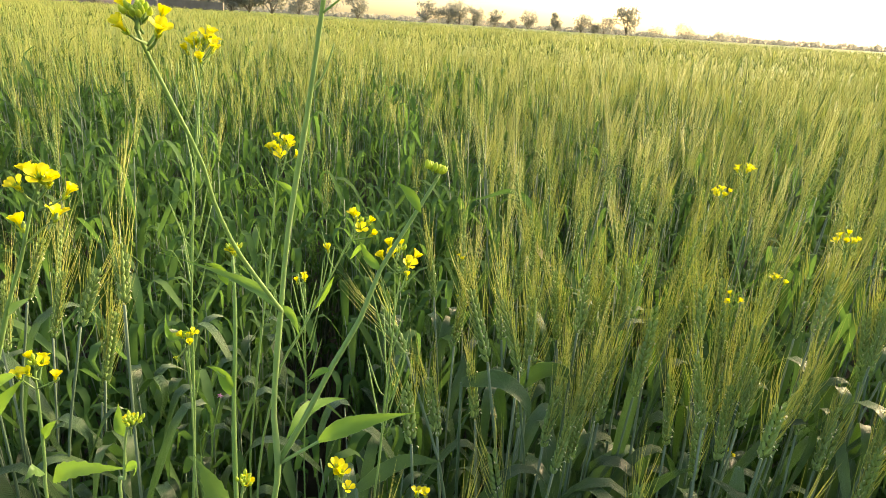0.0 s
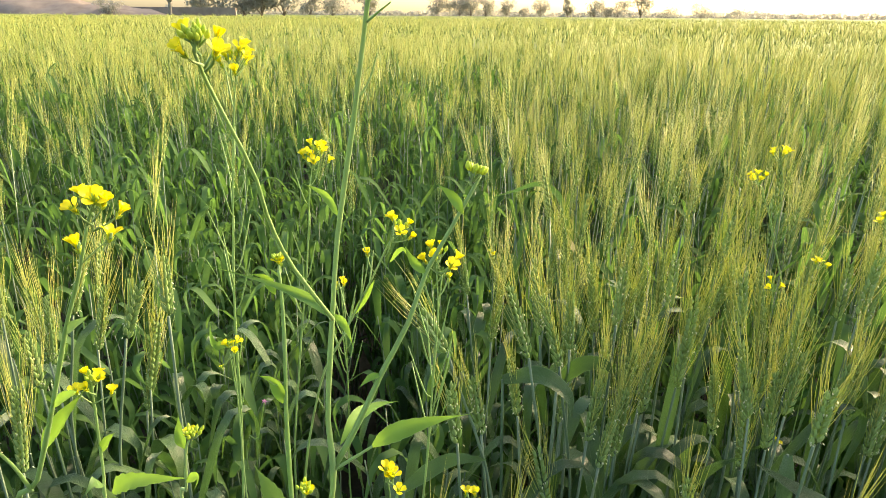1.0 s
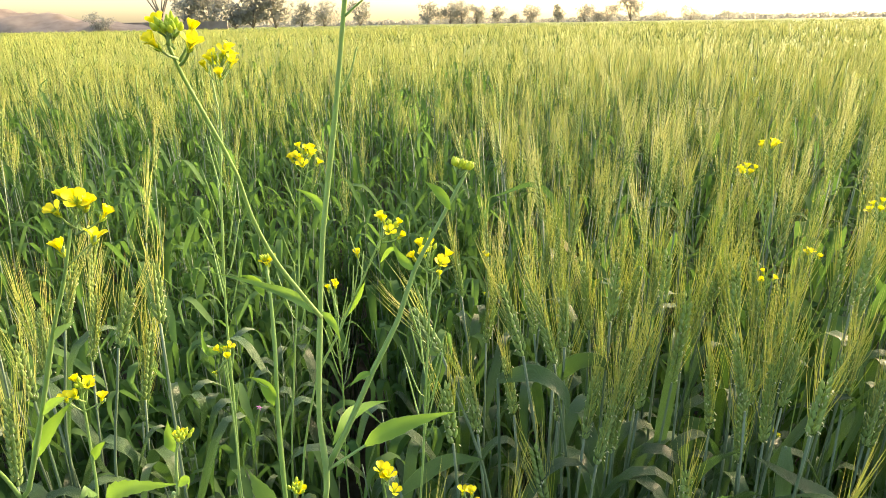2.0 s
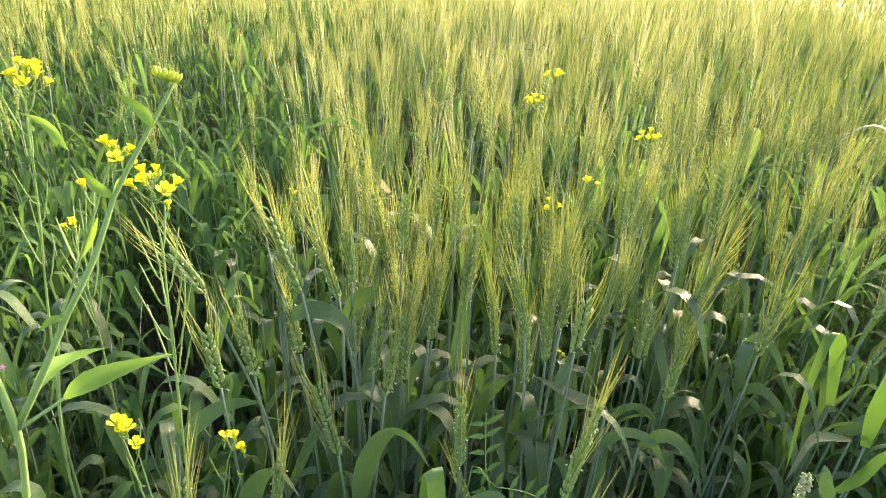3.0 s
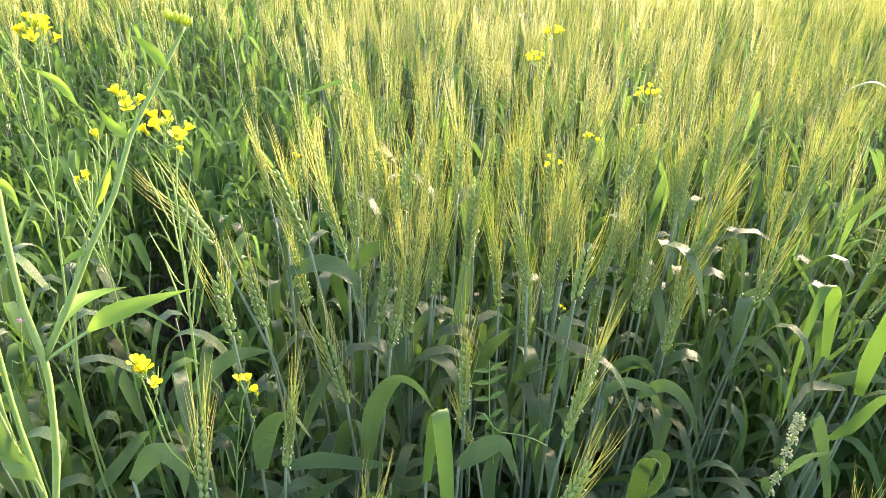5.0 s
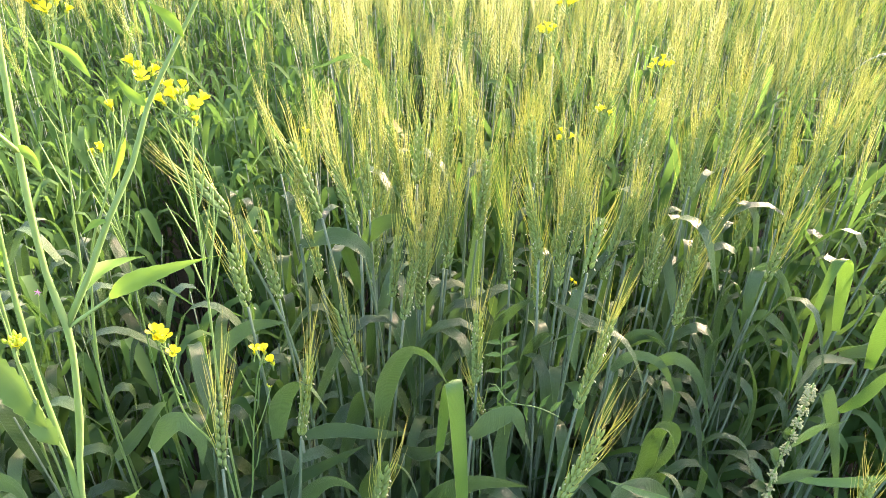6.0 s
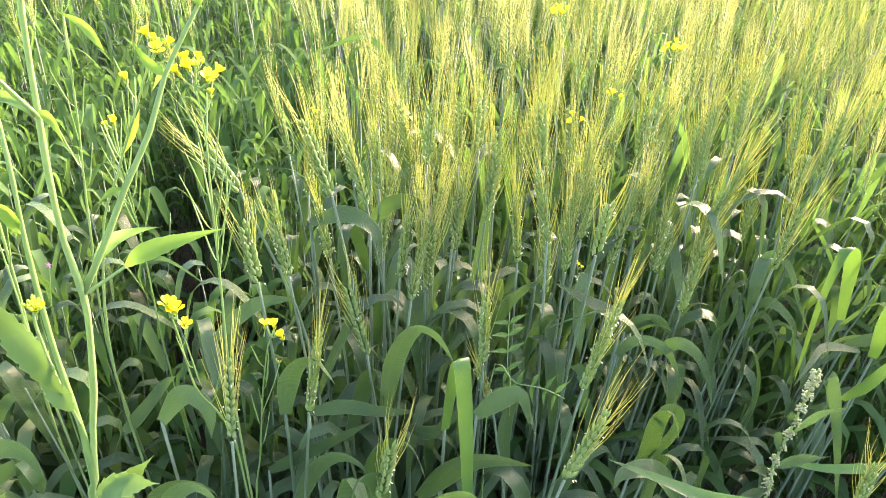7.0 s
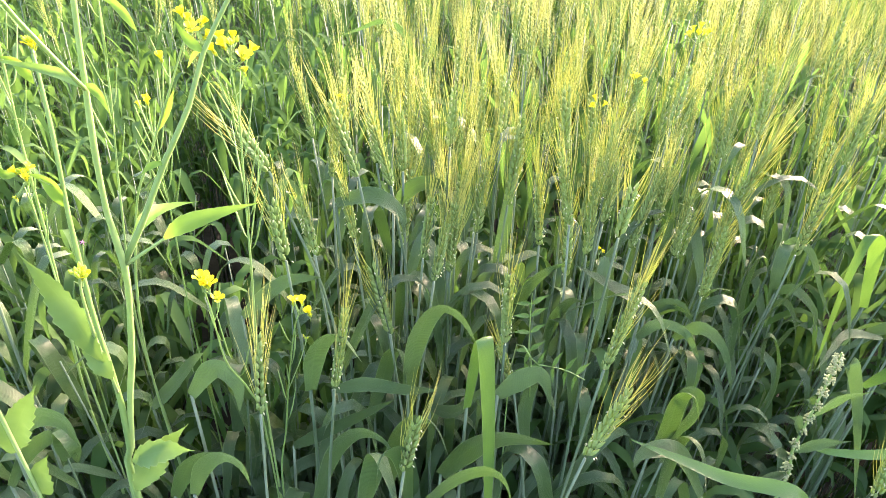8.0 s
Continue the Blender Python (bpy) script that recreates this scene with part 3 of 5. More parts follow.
def petal_mesh():
    """A spoon-shaped petal: a narrow claw that widens to a rounded, slightly notched blade."""
    s, verts, uvs, faces = Shape(), [], [], []
    for u, w in ((0.0, 0.0006), (0.22, 0.0008), (0.42, 0.002), (0.62, 0.0032), (0.8, 0.0034), (0.93, 0.0026), (1.0, 0.0014)):
        for j in (-1, -0.5, 0, 0.5, 1):
            y = 0.0006 + 0.0098 * u - (0.0005 * (1 - abs(j)) if u > 0.9 else 0.0)
            verts.append((j * w, y, 0.0036 * math.sin(u * 1.7) - 0.0008 * (1 - j * j) - 0.003 * max(0.0, u - 0.5) ** 1.5))
            uvs.append((j, u))
    for i in range(6):
        for j in range(4):
            a = 5 * i + j
            faces.append((a, a + 1, a + 6, a + 5))
    return s.add(verts, faces, uvs).mesh("petal", M_PETAL)


def flower_core():
    s = Shape()
    for k in range(4):
        a = TAU * (k + 0.5) / 4
        seed(s, Vector((0, 0, -0.003)), Vector((0.5 * math.cos(a), 0.5 * math.sin(a), 1)), 0.006, 0.0009, 4)
    for k in range(6):
        a = TAU * k / 6
        seed(s, Vector((0, 0, 0)), Vector((0.35 * math.cos(a), 0.35 * math.sin(a), 1)), 0.0065, 0.0005, 3)
    tube(s, [Vector((0, 0, -0.003)), Vector((0, 0, 0.006))], 0.0007, 0.0005, 5)
    return s.mesh("flower", M_BUD)


PETAL, CORE = petal_mesh(), flower_core()


def toothed(shape, line, width):
    """A mustard leaf: narrow at its base, widest past the middle, lobed where it is broad, with a saw-toothed edge and a midrib."""
    n, verts, faces, uvs = len(line), [], [], []
    s = None
    width = min(width, 0.27 * sum((b - a).length for a, b in zip(line, line[1:])))
    phase, lobed = 40 * width + 3 * line[0].x, min(0.1, max(0.0, (width - 0.014) * 8))
    teeth, depth = (line[-1] - line[0]).length / 0.008, 0.1 if width < 0.013 else 0.26
    for i, p in enumerate(line):
        u = i / (n - 1)
        way = (line[min(i + 1, n - 1)] - line[max(i - 1, 0)]).normalized()
        if s is None:
            steep = abs((line[-1] - line[0]).normalized().z) > 0.65
            s = across(way, (0.15, -0.9, 0.35) if steep else (0.15, -0.65, 0.7))
        s = (s - way * s.dot(way)).normalized()
        up = s.cross(way).normalized()
        body = 0.42 * width * max(0.03, math.sin(math.pi * (0.02 + 0.98 * u) ** 0.76) ** 1.55 * (1.15 - 0.3 * u))
        sway = up * width * 0.1 * math.sin(7 * u + phase)
        for q in (-1, -0.5, 0, 0.5, 1):
            side = phase + (1.7 if q > 0 else 0.0)
            w = body * (1 + lobed * math.sin(19 * u + side) + (depth * ((u * teeth + side) % 1.0 - 0.5) if abs(q) == 1 else 0.0))
            verts.append(p + s * w * q + sway + up * body * (0.32 * abs(q) + 0.12 * math.sin(11 * u + 2 * q + phase)))
            uvs.append((0.5 + q / 2, u))
    for i in range(n - 1):
        for j in range(4):
            a = 5 * i + j
            faces.append((a, a + 1, a + 6, a + 5))
    return shape.add(verts, faces, uvs)


def mustard_plant(label, lines, heads, pods, leaves):
    first = Vector(lines[0][0][0])
    base = Vector((first.x + hr.uniform(-0.01, 0.01), first.y + 0.02, 0))
    ob = thing("mustard_plant", base, label, "mustard plant", "mustard plants in the wheat")
    main = Shape()
    p0, r0, r1 = lines[0]
    tube(main, bend([base, base.lerp(first, 0.6) + Vector((0.004, 0, 0)), *p0], 28), r0 * 0.95, r1 * 0.62, 8, lambda u: 1 + 0.1 * math.sin(40 * u))
    part("stem", main, M_MSTEM, ob)
    for pts, a, b in lines[1:]:
        part("branch", tube(Shape(), bend(pts, 14), a * 0.68, b * 0.68, 7), M_MSTEM, ob)
    for at, count, buds, size in heads:
        at = Vector(at)
        ends = min(lines, key=lambda l: (Vector(l[0][-1]) - at).length)[0]
        up = ((Vector(ends[-1]) - Vector(ends[-2])).normalized() + Vector((0, 0, 0.6))).normalized()
        frame_up = up.to_track_quat("Z", "Y").to_matrix()
        stalks, knob = Shape(), Shape()
        tube(stalks, bend([ends[-1], Vector(ends[-1]).lerp(at, 0.5), at], 4), 0.0009, 0.0006, 5)
        for k in range(buds):
            a, e = 2.4 * k + hr.uniform(-0.2, 0.2), radians(86 - 58 * (k / max(1, buds)) ** 0.7)
            d = frame_up @ Vector((math.cos(a) * math.cos(e), math.sin(a) * math.cos(e), math.sin(e)))
            q = at - up * 0.003 * size + d * size * (0.0015 + 0.0048 * k / max(1, buds))
            seed(knob, q, (d * 0.7 + up), 0.0056 * size, 0.0014 * size, 6)
            tube(stalks, [at - up * 0.005 * size, q], 0.0005, 0.0004, 4)
        for k in range(count):
            a = TAU * (k + hr.uniform(-0.25, 0.25)) / max(1, count) + 0.7
            e = radians(hr.uniform(5, 45)) if count > 2 else radians(hr.uniform(40, 70))
            d = frame_up @ Vector((math.cos(a) * math.cos(e), math.sin(a) * math.cos(e), math.sin(e)))
            level = (k * 0.618 + hr.uniform(0, 0.2)) % 1.0
            reach = (0.0135 if count > 6 else 0.0118 if count > 4 else 0.0088 if count > 2 else 0.002) * (1.1 - 0.7 * level) * size
            sink = (-0.017 + 0.02 * level if count > 6 else -0.012 + 0.013 * level if count > 2 else -0.006) * size
            q = at + d * reach + up * sink
            axis = at + up * (sink - 0.006 * size)
            tube(stalks, bend([axis, axis.lerp(q, 0.6) - up * 0.001, q], 4), 0.0006, 0.0005, 4)
            face = (d * 0.75 + Vector((0, -0.1, 0.85))).normalized()
            m = Matrix.Translation(q - base) @ face.to_track_quat("Z", "Y").to_matrix().to_4x4() @ Matrix.Rotation(hr.uniform(0, TAU), 4, "Z") @ Matrix.Scale(size * hr.uniform(0.68, 0.86), 4)
            fl = part("flower", CORE, None, ob, "yellow four-petalled flower", at=m)
            tilt = hr.uniform(28, 62)
            for j in range(4):
                part("petal", PETAL, None, fl, at=Matrix.Rotation(TAU * j / 4 + hr.uniform(-0.15, 0.15), 4, "Z") @ Matrix.Rotation(radians(tilt + hr.uniform(-8, 8)), 4, "X"))
        if buds or count:
            part("flower_stalk", stalks, M_MSTEM, ob)
        if buds:
            part("bud_head", knob, M_BUD, ob, "cluster of yellow-green buds")
    for a, b, count, size in pods:
        a, b = Vector(a), Vector(b)
        for k in range(count):
            u = (k + 0.5) / count
            p = a.lerp(b, u)
            t = 2.4 * k + hr.uniform(-0.5, 0.5)
            d = Vector((math.cos(t), math.sin(t), 0))
            long = hr.uniform(0.028, 0.045) * size * (1.15 - 0.45 * u)
            line = bend([p, p + d * 0.006 * size + Vector((0, 0, 0.008)), p + d * (0.006 + long * 0.3) * size + Vector((0, 0, 0.008 + long))], 7)
            part("pod", tube(Shape(), line, 0.00038, 0.00025, 5, lambda w: 1 + 1.3 * math.sin(math.pi * max(0, w - 0.3) / 0.7)), M_MSTEM, ob)
    for pts, w in leaves:
        part("leaf", toothed(Shape(), bend(pts, 52 if w > 0.012 else 24), w), M_MLEAF_OLD if w > 0.0155 else M_MLEAF, ob, "pale green toothed leaf")
    return ob


def vetch(points):
    line = bend(points, 12)
    base = Vector((points[0][0], points[0][1] + 0.01, 0))
    ob = thing("vetch_plant", base, "small vetch plant with paired oval leaflets among wheat leaves", "vetch", "vetch plants in the wheat")
    part("stem", tube(Shape(), bend([base, base.lerp(Vector(points[0]), 0.5) + Vector((0.01, 0, 0)), *points], 18), 0.0009, 0.0005, 5), M_MSTEM, ob)
    for i in range(2, 12, 2):
        way = (line[i + 1] - line[i - 1]).normalized()
        s = across(way, (0.1, -1, 0.2))
        for q in (-1, 1):
            d = (s * q + way * 0.35).normalized()
            p = line[i]
            leaf = toothed(Shape(), bend([p, p + d * 0.009 + Vector((0, 0, 0.001)), p + d * 0.021], 9), 0.0062)
            part("leaflet", leaf, M_LEAF_PALE, ob)
    return ob


def goosefoot(points):
    base = Vector((points[0][0] - 0.02, points[0][1] + 0.02, 0))
    ob = thing("goosefoot_plant", base, "weed with a pale knobbly seed head and pointed leaves", "weed")
    line = bend([base, base.lerp(Vector(points[0]), 0.6), *points], 30)
    part("stem", tube(Shape(), line, 0.0022, 0.0008, 6), M_MSTEM, ob)
    top = bend(points, 40)
    for g in range(12):
        heap = Shape()
        c = top[3 + g * 3]
        for _ in range(44):
            d = Vector((hr.gauss(0, 1), hr.gauss(0, 1), hr.gauss(0, 1))).normalized()
            seed(heap, c + d * hr.uniform(0.001, 0.0047), d, hr.uniform(0.0018, 0.003), 0.0012, 4)
        part("seed_head", heap, M_GOOSE, ob, "pale green knobbly seeds")
    for k, (i, dx, dz) in enumerate([(8, -0.045, 0.02), (14, -0.035, 0.03), (20, -0.03, 0.02), (10, 0.05, 0.015), (18, 0.045, 0.03), (4, -0.06, 0.0)]):
        p = top[i]
        part("leaf", toothed(Shape(), bend([p, p + Vector((dx * 0.5, -0.006, dz)), p + Vector((dx, -0.012, dz * 1.4))], 9), 0.013), M_LEAF, ob)
    return ob


def pink_flower(points):
    base = Vector((points[0][0], points[0][1] + 0.01, 0))
    ob = thing("wild_flower", base, "tiny pink wild flower on a thin stem", "flower")
    part("stem", tube(Shape(), bend([base, *points], 12), 0.0009, 0.0005, 5), M_MSTEM, ob)
    p = Vector(points[-1])
    for k in range(5):
        a = TAU * k / 5
        d = Vector((math.cos(a), -0.4, math.sin(a)))
        part("petal", toothed(Shape(), bend([p, p + d * 0.0018, p + d * 0.004], 5), 0.003), M_PINK, ob)
    return ob


eared_plant((0.289, 0.274, 0.727), (0.311, 0.279, 0.82), awn=0.075)
eared_plant((0.256, 0.215, 0.686), (0.286, 0.22, 0.753), awn=0.075)
eared_plant((0.111, 0.396, 0.687), (0.093, 0.401, 0.773), awn=0.08)
eared_plant((0.053, 0.311, 0.697), (0.067, 0.316, 0.782), awn=0.08)
eared_plant((0.217, 0.34, 0.708), (0.216, 0.345, 0.79), awn=0.085)
eared_plant((0.235, 0.35, 0.639), (0.215, 0.355, 0.701), awn=0.06)
eared_plant((0.488, 0.441, 0.673), (0.5, 0.446, 0.767), awn=0.07)
eared_plant((0.485, 0.5, 0.69), (0.492, 0.505, 0.758), awn=0.07)
eared_plant((0.191, 0.474, 0.741), (0.195, 0.479, 0.833), awn=0.07)
eared_plant((0.399, 0.47, 0.729), (0.419, 0.475, 0.827), awn=0.07)
eared_plant((0.32, 0.46, 0.702), (0.314, 0.465, 0.795), awn=0.07)
eared_plant((0.671, 0.6, 0.665), (0.678, 0.605, 0.761), awn=0.07)
eared_plant((0.159, 0.42, 0.734), (0.171, 0.425, 0.799), awn=0.07)
eared_plant((0.118, 0.45, 0.83), (0.098, 0.455, 0.905), awn=0.08)
eared_plant((0.085, 0.43, 0.85), (0.062, 0.435, 0.925), awn=0.08)
eared_plant((0.008, 0.4, 0.872), (-0.015, 0.405, 0.909), awn=0.08)
eared_plant((0.041, 0.4, 0.785), (0.031, 0.405, 0.846), awn=0.07)
eared_plant((0.018, 0.36, 0.805), (0.011, 0.365, 0.861), awn=0.07)
eared_plant((0.08, 0.45, 0.771), (0.07, 0.455, 0.838), awn=0.07)
eared_plant((0.133, 0.48, 0.832), (0.13, 0.485, 0.897), awn=0.07)
eared_plant((0.189, 0.52, 0.841), (0.193, 0.525, 0.909), awn=0.07)
eared_plant((0.254, 0.55, 0.845), (0.256, 0.555, 0.91), awn=0.07)
eared_plant((0.322, 0.52, 0.84), (0.309, 0.525, 0.905), awn=0.07)
eared_plant((0.354, 0.46, 0.77), (0.364, 0.465, 0.842), awn=0.07)
eared_plant((0.801, 0.7, 0.721), (0.802, 0.705, 0.806), awn=0.07)
eared_plant((0.218, 0.5, 0.76), (0.225, 0.505, 0.819), awn=0.07)
eared_plant((0.15, 0.44, 0.75), (0.158, 0.445, 0.818), awn=0.07)
eared_plant((0.108, 0.24, 0.664), (0.119, 0.245, 0.718), awn=0.07)
eared_plant((0.552, 0.2, 0.605), (0.55, 0.205, 0.669), awn=0.07)
eared_plant((-0.006, 0.27, 0.714), (-0, 0.275, 0.794), awn=0.08, slim=True)
eared_plant((0.835, 0.5, 0.643), (0.88, 0.505, 0.709), awn=0.07)
eared_plant((0.462, 0.48, 0.708), (0.469, 0.485, 0.789), awn=0.07)
eared_plant((0.794, 0.62, 0.637), (0.813, 0.625, 0.72), awn=0.07)
eared_plant((-0.387, 0.6, 0.663), (-0.359, 0.605, 0.791), awn=0.08)
eared_plant((-0.406, 0.45, 0.792), (-0.413, 0.455, 0.854), awn=0.08)
eared_plant((-0.248, 0.42, 0.893), (-0.247, 0.425, 0.952), awn=0.08)
eared_plant((-0.309, 0.45, 0.852), (-0.288, 0.455, 0.911), awn=0.08)
eared_plant((-0.391, 0.5, 0.851), (-0.369, 0.505, 0.92), awn=0.08)
eared_plant((0.323, 0.36, 0.81), (0.331, 0.365, 0.863), awn=0.08)
eared_plant((0.314, 0.5, 0.838), (0.308, 0.505, 0.912), awn=0.08)
eared_plant((0.445, 0.52, 0.857), (0.455, 0.525, 0.926), awn=0.08)
eared_plant((0.262, 0.5, 0.809), (0.262, 0.505, 0.886), awn=0.08)
eared_plant((1.201, 3, 0.992), (1.195, 3.005, 1.059), awn=0.03, slim=True)
eared_plant((1.297, 3.05, 1.008), (1.3, 3.055, 1.079), awn=0.03, slim=True)
eared_plant((1.404, 3, 0.994), (1.42, 3.005, 1.086), awn=0.03, slim=True)
eared_plant((1.501, 3.1, 1.013), (1.493, 3.105, 1.092), awn=0.03, slim=True)
leafy_plant([(0.126, 0.37, 0.633), (0.135, 0.37, 0.7), (0.154, 0.365, 0.74), (0.176, 0.36, 0.732), (0.192, 0.35, 0.703)], 0.027)
leafy_plant([(0.176, 0.31, 0.66), (0.178, 0.3, 0.73), (0.181, 0.287, 0.77), (0.184, 0.277, 0.735), (0.187, 0.267, 0.68), (0.189, 0.258, 0.62), (0.19, 0.252, 0.56), (0.191, 0.249, 0.49)], 0.019, 'young')
leafy_plant([(0.258, 0.46, 0.634), (0.269, 0.455, 0.686), (0.291, 0.45, 0.718), (0.312, 0.44, 0.735)], 0.021)
leafy_plant([(0.299, 0.44, 0.628), (0.306, 0.435, 0.669), (0.319, 0.43, 0.691), (0.331, 0.42, 0.693)], 0.021)
leafy_plant([(0.354, 0.44, 0.739), (0.351, 0.43, 0.712), (0.351, 0.42, 0.672), (0.353, 0.41, 0.647)], 0.022)
leafy_plant([(0.426, 0.45, 0.643), (0.441, 0.445, 0.663), (0.464, 0.44, 0.663), (0.481, 0.43, 0.641)], 0.019)
leafy_plant([(0.403, 0.42, 0.635), (0.42, 0.41, 0.664), (0.452, 0.4, 0.654), (0.476, 0.39, 0.609)], 0.018)
leafy_plant([(0.444, 0.41, 0.639), (0.468, 0.4, 0.661), (0.499, 0.39, 0.633), (0.513, 0.37, 0.579)], 0.018)
leafy_plant([(0.604, 0.44, 0.552), (0.588, 0.435, 0.61), (0.598, 0.43, 0.614), (0.612, 0.42, 0.578), (0.611, 0.41, 0.529), (0.594, 0.4, 0.483)], 0.024)
leafy_plant([(0.606, 0.5, 0.557), (0.586, 0.495, 0.634), (0.585, 0.49, 0.688), (0.596, 0.485, 0.696), (0.605, 0.475, 0.663)], 0.031)
leafy_plant([(0.603, 0.46, 0.634), (0.617, 0.455, 0.647), (0.634, 0.45, 0.626), (0.641, 0.44, 0.596)], 0.011)
leafy_plant([(0.622, 0.5, 0.694), (0.638, 0.495, 0.713), (0.668, 0.49, 0.689), (0.692, 0.485, 0.641), (0.727, 0.48, 0.586)], 0.013)
leafy_plant([(0.622, 0.6, 0.717), (0.631, 0.595, 0.717), (0.648, 0.59, 0.677), (0.642, 0.585, 0.637)], 0.013)
leafy_plant([(0.693, 0.42, 0.596), (0.7, 0.415, 0.628), (0.731, 0.41, 0.635), (0.772, 0.4, 0.62)], 0.014)
leafy_plant([(0.613, 0.47, 0.649), (0.629, 0.46, 0.661), (0.661, 0.45, 0.632), (0.666, 0.44, 0.603)], 0.016)
leafy_plant([(0.722, 0.44, 0.639), (0.714, 0.442, 0.682), (0.709, 0.445, 0.725), (0.698, 0.442, 0.745), (0.68, 0.436, 0.753), (0.67, 0.43, 0.725), (0.662, 0.425, 0.68), (0.663, 0.42, 0.601), (0.661, 0.415, 0.563)], 0.021, 'young', (-0.65, -0.6, 0.4))
leafy_plant([(0.152, 0.3, 0.582), (0.182, 0.29, 0.629), (0.211, 0.28, 0.647), (0.253, 0.27, 0.642)], 0.027)
leafy_plant([(0.376, 0.3, 0.581), (0.385, 0.295, 0.614), (0.381, 0.288, 0.661), (0.382, 0.28, 0.683), (0.389, 0.272, 0.681), (0.396, 0.268, 0.653)], 0.022)
leafy_plant([(0.451, 0.17, 0.643), (0.425, 0.175, 0.666), (0.386, 0.2, 0.657), (0.347, 0.22, 0.666), (0.307, 0.24, 0.675)], 0.017, 'young')
leafy_plant([(0.05, 0.36, 0.651), (0.084, 0.35, 0.664), (0.122, 0.34, 0.661), (0.154, 0.33, 0.667)], 0.017)
leafy_plant([(0.03, 0.34, 0.672), (0.039, 0.33, 0.728), (0.06, 0.32, 0.753), (0.078, 0.3, 0.736)], 0.024)
leafy_plant([(0.642, 0.34, 0.583), (0.617, 0.335, 0.638), (0.606, 0.325, 0.657), (0.623, 0.32, 0.621), (0.646, 0.31, 0.549), (0.676, 0.3, 0.446)], 0.02)
leafy_plant([(0.654, 0.26, 0.585), (0.616, 0.265, 0.58), (0.579, 0.28, 0.573), (0.562, 0.3, 0.564)], 0.013, 'young')
leafy_plant([(0.722, 0.38, 0.626), (0.708, 0.372, 0.685), (0.703, 0.365, 0.736), (0.696, 0.355, 0.787), (0.711, 0.345, 0.807)], 0.023, 'young', (-0.65, -0.6, 0.4))
leafy_plant([(0.697, 0.4, 0.634), (0.733, 0.39, 0.645), (0.767, 0.38, 0.639)], 0.018)
leafy_plant([(0.845, 0.68, 0.85), (0.829, 0.66, 0.909), (0.843, 0.64, 0.942), (0.873, 0.62, 0.939), (0.911, 0.6, 0.849)], 0.009)
leafy_plant([(0.959, 0.5, 0.598), (0.907, 0.5, 0.71), (0.863, 0.5, 0.8), (0.828, 0.495, 0.833), (0.782, 0.485, 0.824), (0.734, 0.475, 0.797)], 0.022, 'young')
leafy_plant([(0.205, 0.9, 0.754), (0.199, 0.9, 0.836), (0.179, 0.9, 0.884), (0.146, 0.9, 0.901), (0.111, 0.9, 0.888), (0.074, 0.9, 0.877)], 0.013, 'young')
leafy_plant([(0.16, 0.95, 0.753), (0.144, 0.95, 0.813), (0.132, 0.95, 0.856), (0.154, 0.95, 0.876), (0.187, 0.95, 0.855)], 0.009)
leafy_plant([(0.233, 0.92, 0.761), (0.205, 0.9, 0.798), (0.192, 0.89, 0.816), (0.189, 0.885, 0.787)], 0.02, 'dry')
leafy_plant([(0.063, 0.45, 0.814), (0.099, 0.44, 0.826), (0.124, 0.43, 0.811), (0.128, 0.42, 0.792)], 0.022)
leafy_plant([(0.123, 0.48, 0.791), (0.144, 0.475, 0.818), (0.168, 0.47, 0.822), (0.176, 0.46, 0.814)], 0.02)
leafy_plant([(0.39, 0.4, 0.704), (0.36, 0.41, 0.716), (0.311, 0.42, 0.744)], 0.02)
leafy_plant([(-0.213, 0.3, 0.681), (-0.183, 0.29, 0.714), (-0.158, 0.28, 0.717), (-0.147, 0.27, 0.698)], 0.02)
leafy_plant([(-0.074, 0.33, 0.687), (-0.049, 0.325, 0.722), (-0.031, 0.32, 0.705), (-0.031, 0.31, 0.68)], 0.022)
leafy_plant([(-0.033, 0.4, 0.72), (0.01, 0.39, 0.763), (0.047, 0.38, 0.773)], 0.018)
leafy_plant([(-0.064, 0.25, 0.652), (-0.051, 0.245, 0.689), (-0.034, 0.24, 0.705), (-0.02, 0.235, 0.698), (-0.014, 0.23, 0.678)], 0.018)
leafy_plant([(0.113, 0.25, 0.614), (0.108, 0.245, 0.672), (0.097, 0.235, 0.698), (0.086, 0.225, 0.698), (0.082, 0.215, 0.66)], 0.02)
leafy_plant([(0.212, 0.33, 0.653), (0.234, 0.325, 0.677), (0.252, 0.32, 0.683), (0.261, 0.31, 0.651)], 0.024)
leafy_plant([(0.402, 0.24, 0.58), (0.357, 0.235, 0.656), (0.319, 0.23, 0.668), (0.306, 0.22, 0.66)], 0.022)
leafy_plant([(0.117, 0.23, 0.623), (0.148, 0.229, 0.659), (0.173, 0.219, 0.68), (0.185, 0.202, 0.685), (0.186, 0.18, 0.678)], 0.012)
leafy_plant([(0.101, 0.299, 0.583), (0.11, 0.308, 0.631), (0.129, 0.304, 0.66), (0.144, 0.286, 0.664), (0.151, 0.259, 0.65)], 0.024)
leafy_plant([(0.072, 0.265, 0.589), (0.081, 0.269, 0.627), (0.088, 0.269, 0.66), (0.097, 0.244, 0.65), (0.101, 0.22, 0.64)], 0.024)
leafy_plant([(0.005, 0.365, 0.572), (0.036, 0.353, 0.599), (0.077, 0.341, 0.632), (0.11, 0.329, 0.661)], 0.016)
leafy_plant([(0.028, 0.306, 0.553), (0.048, 0.318, 0.61), (0.076, 0.313, 0.64), (0.101, 0.291, 0.64), (0.106, 0.263, 0.625)], 0.02)
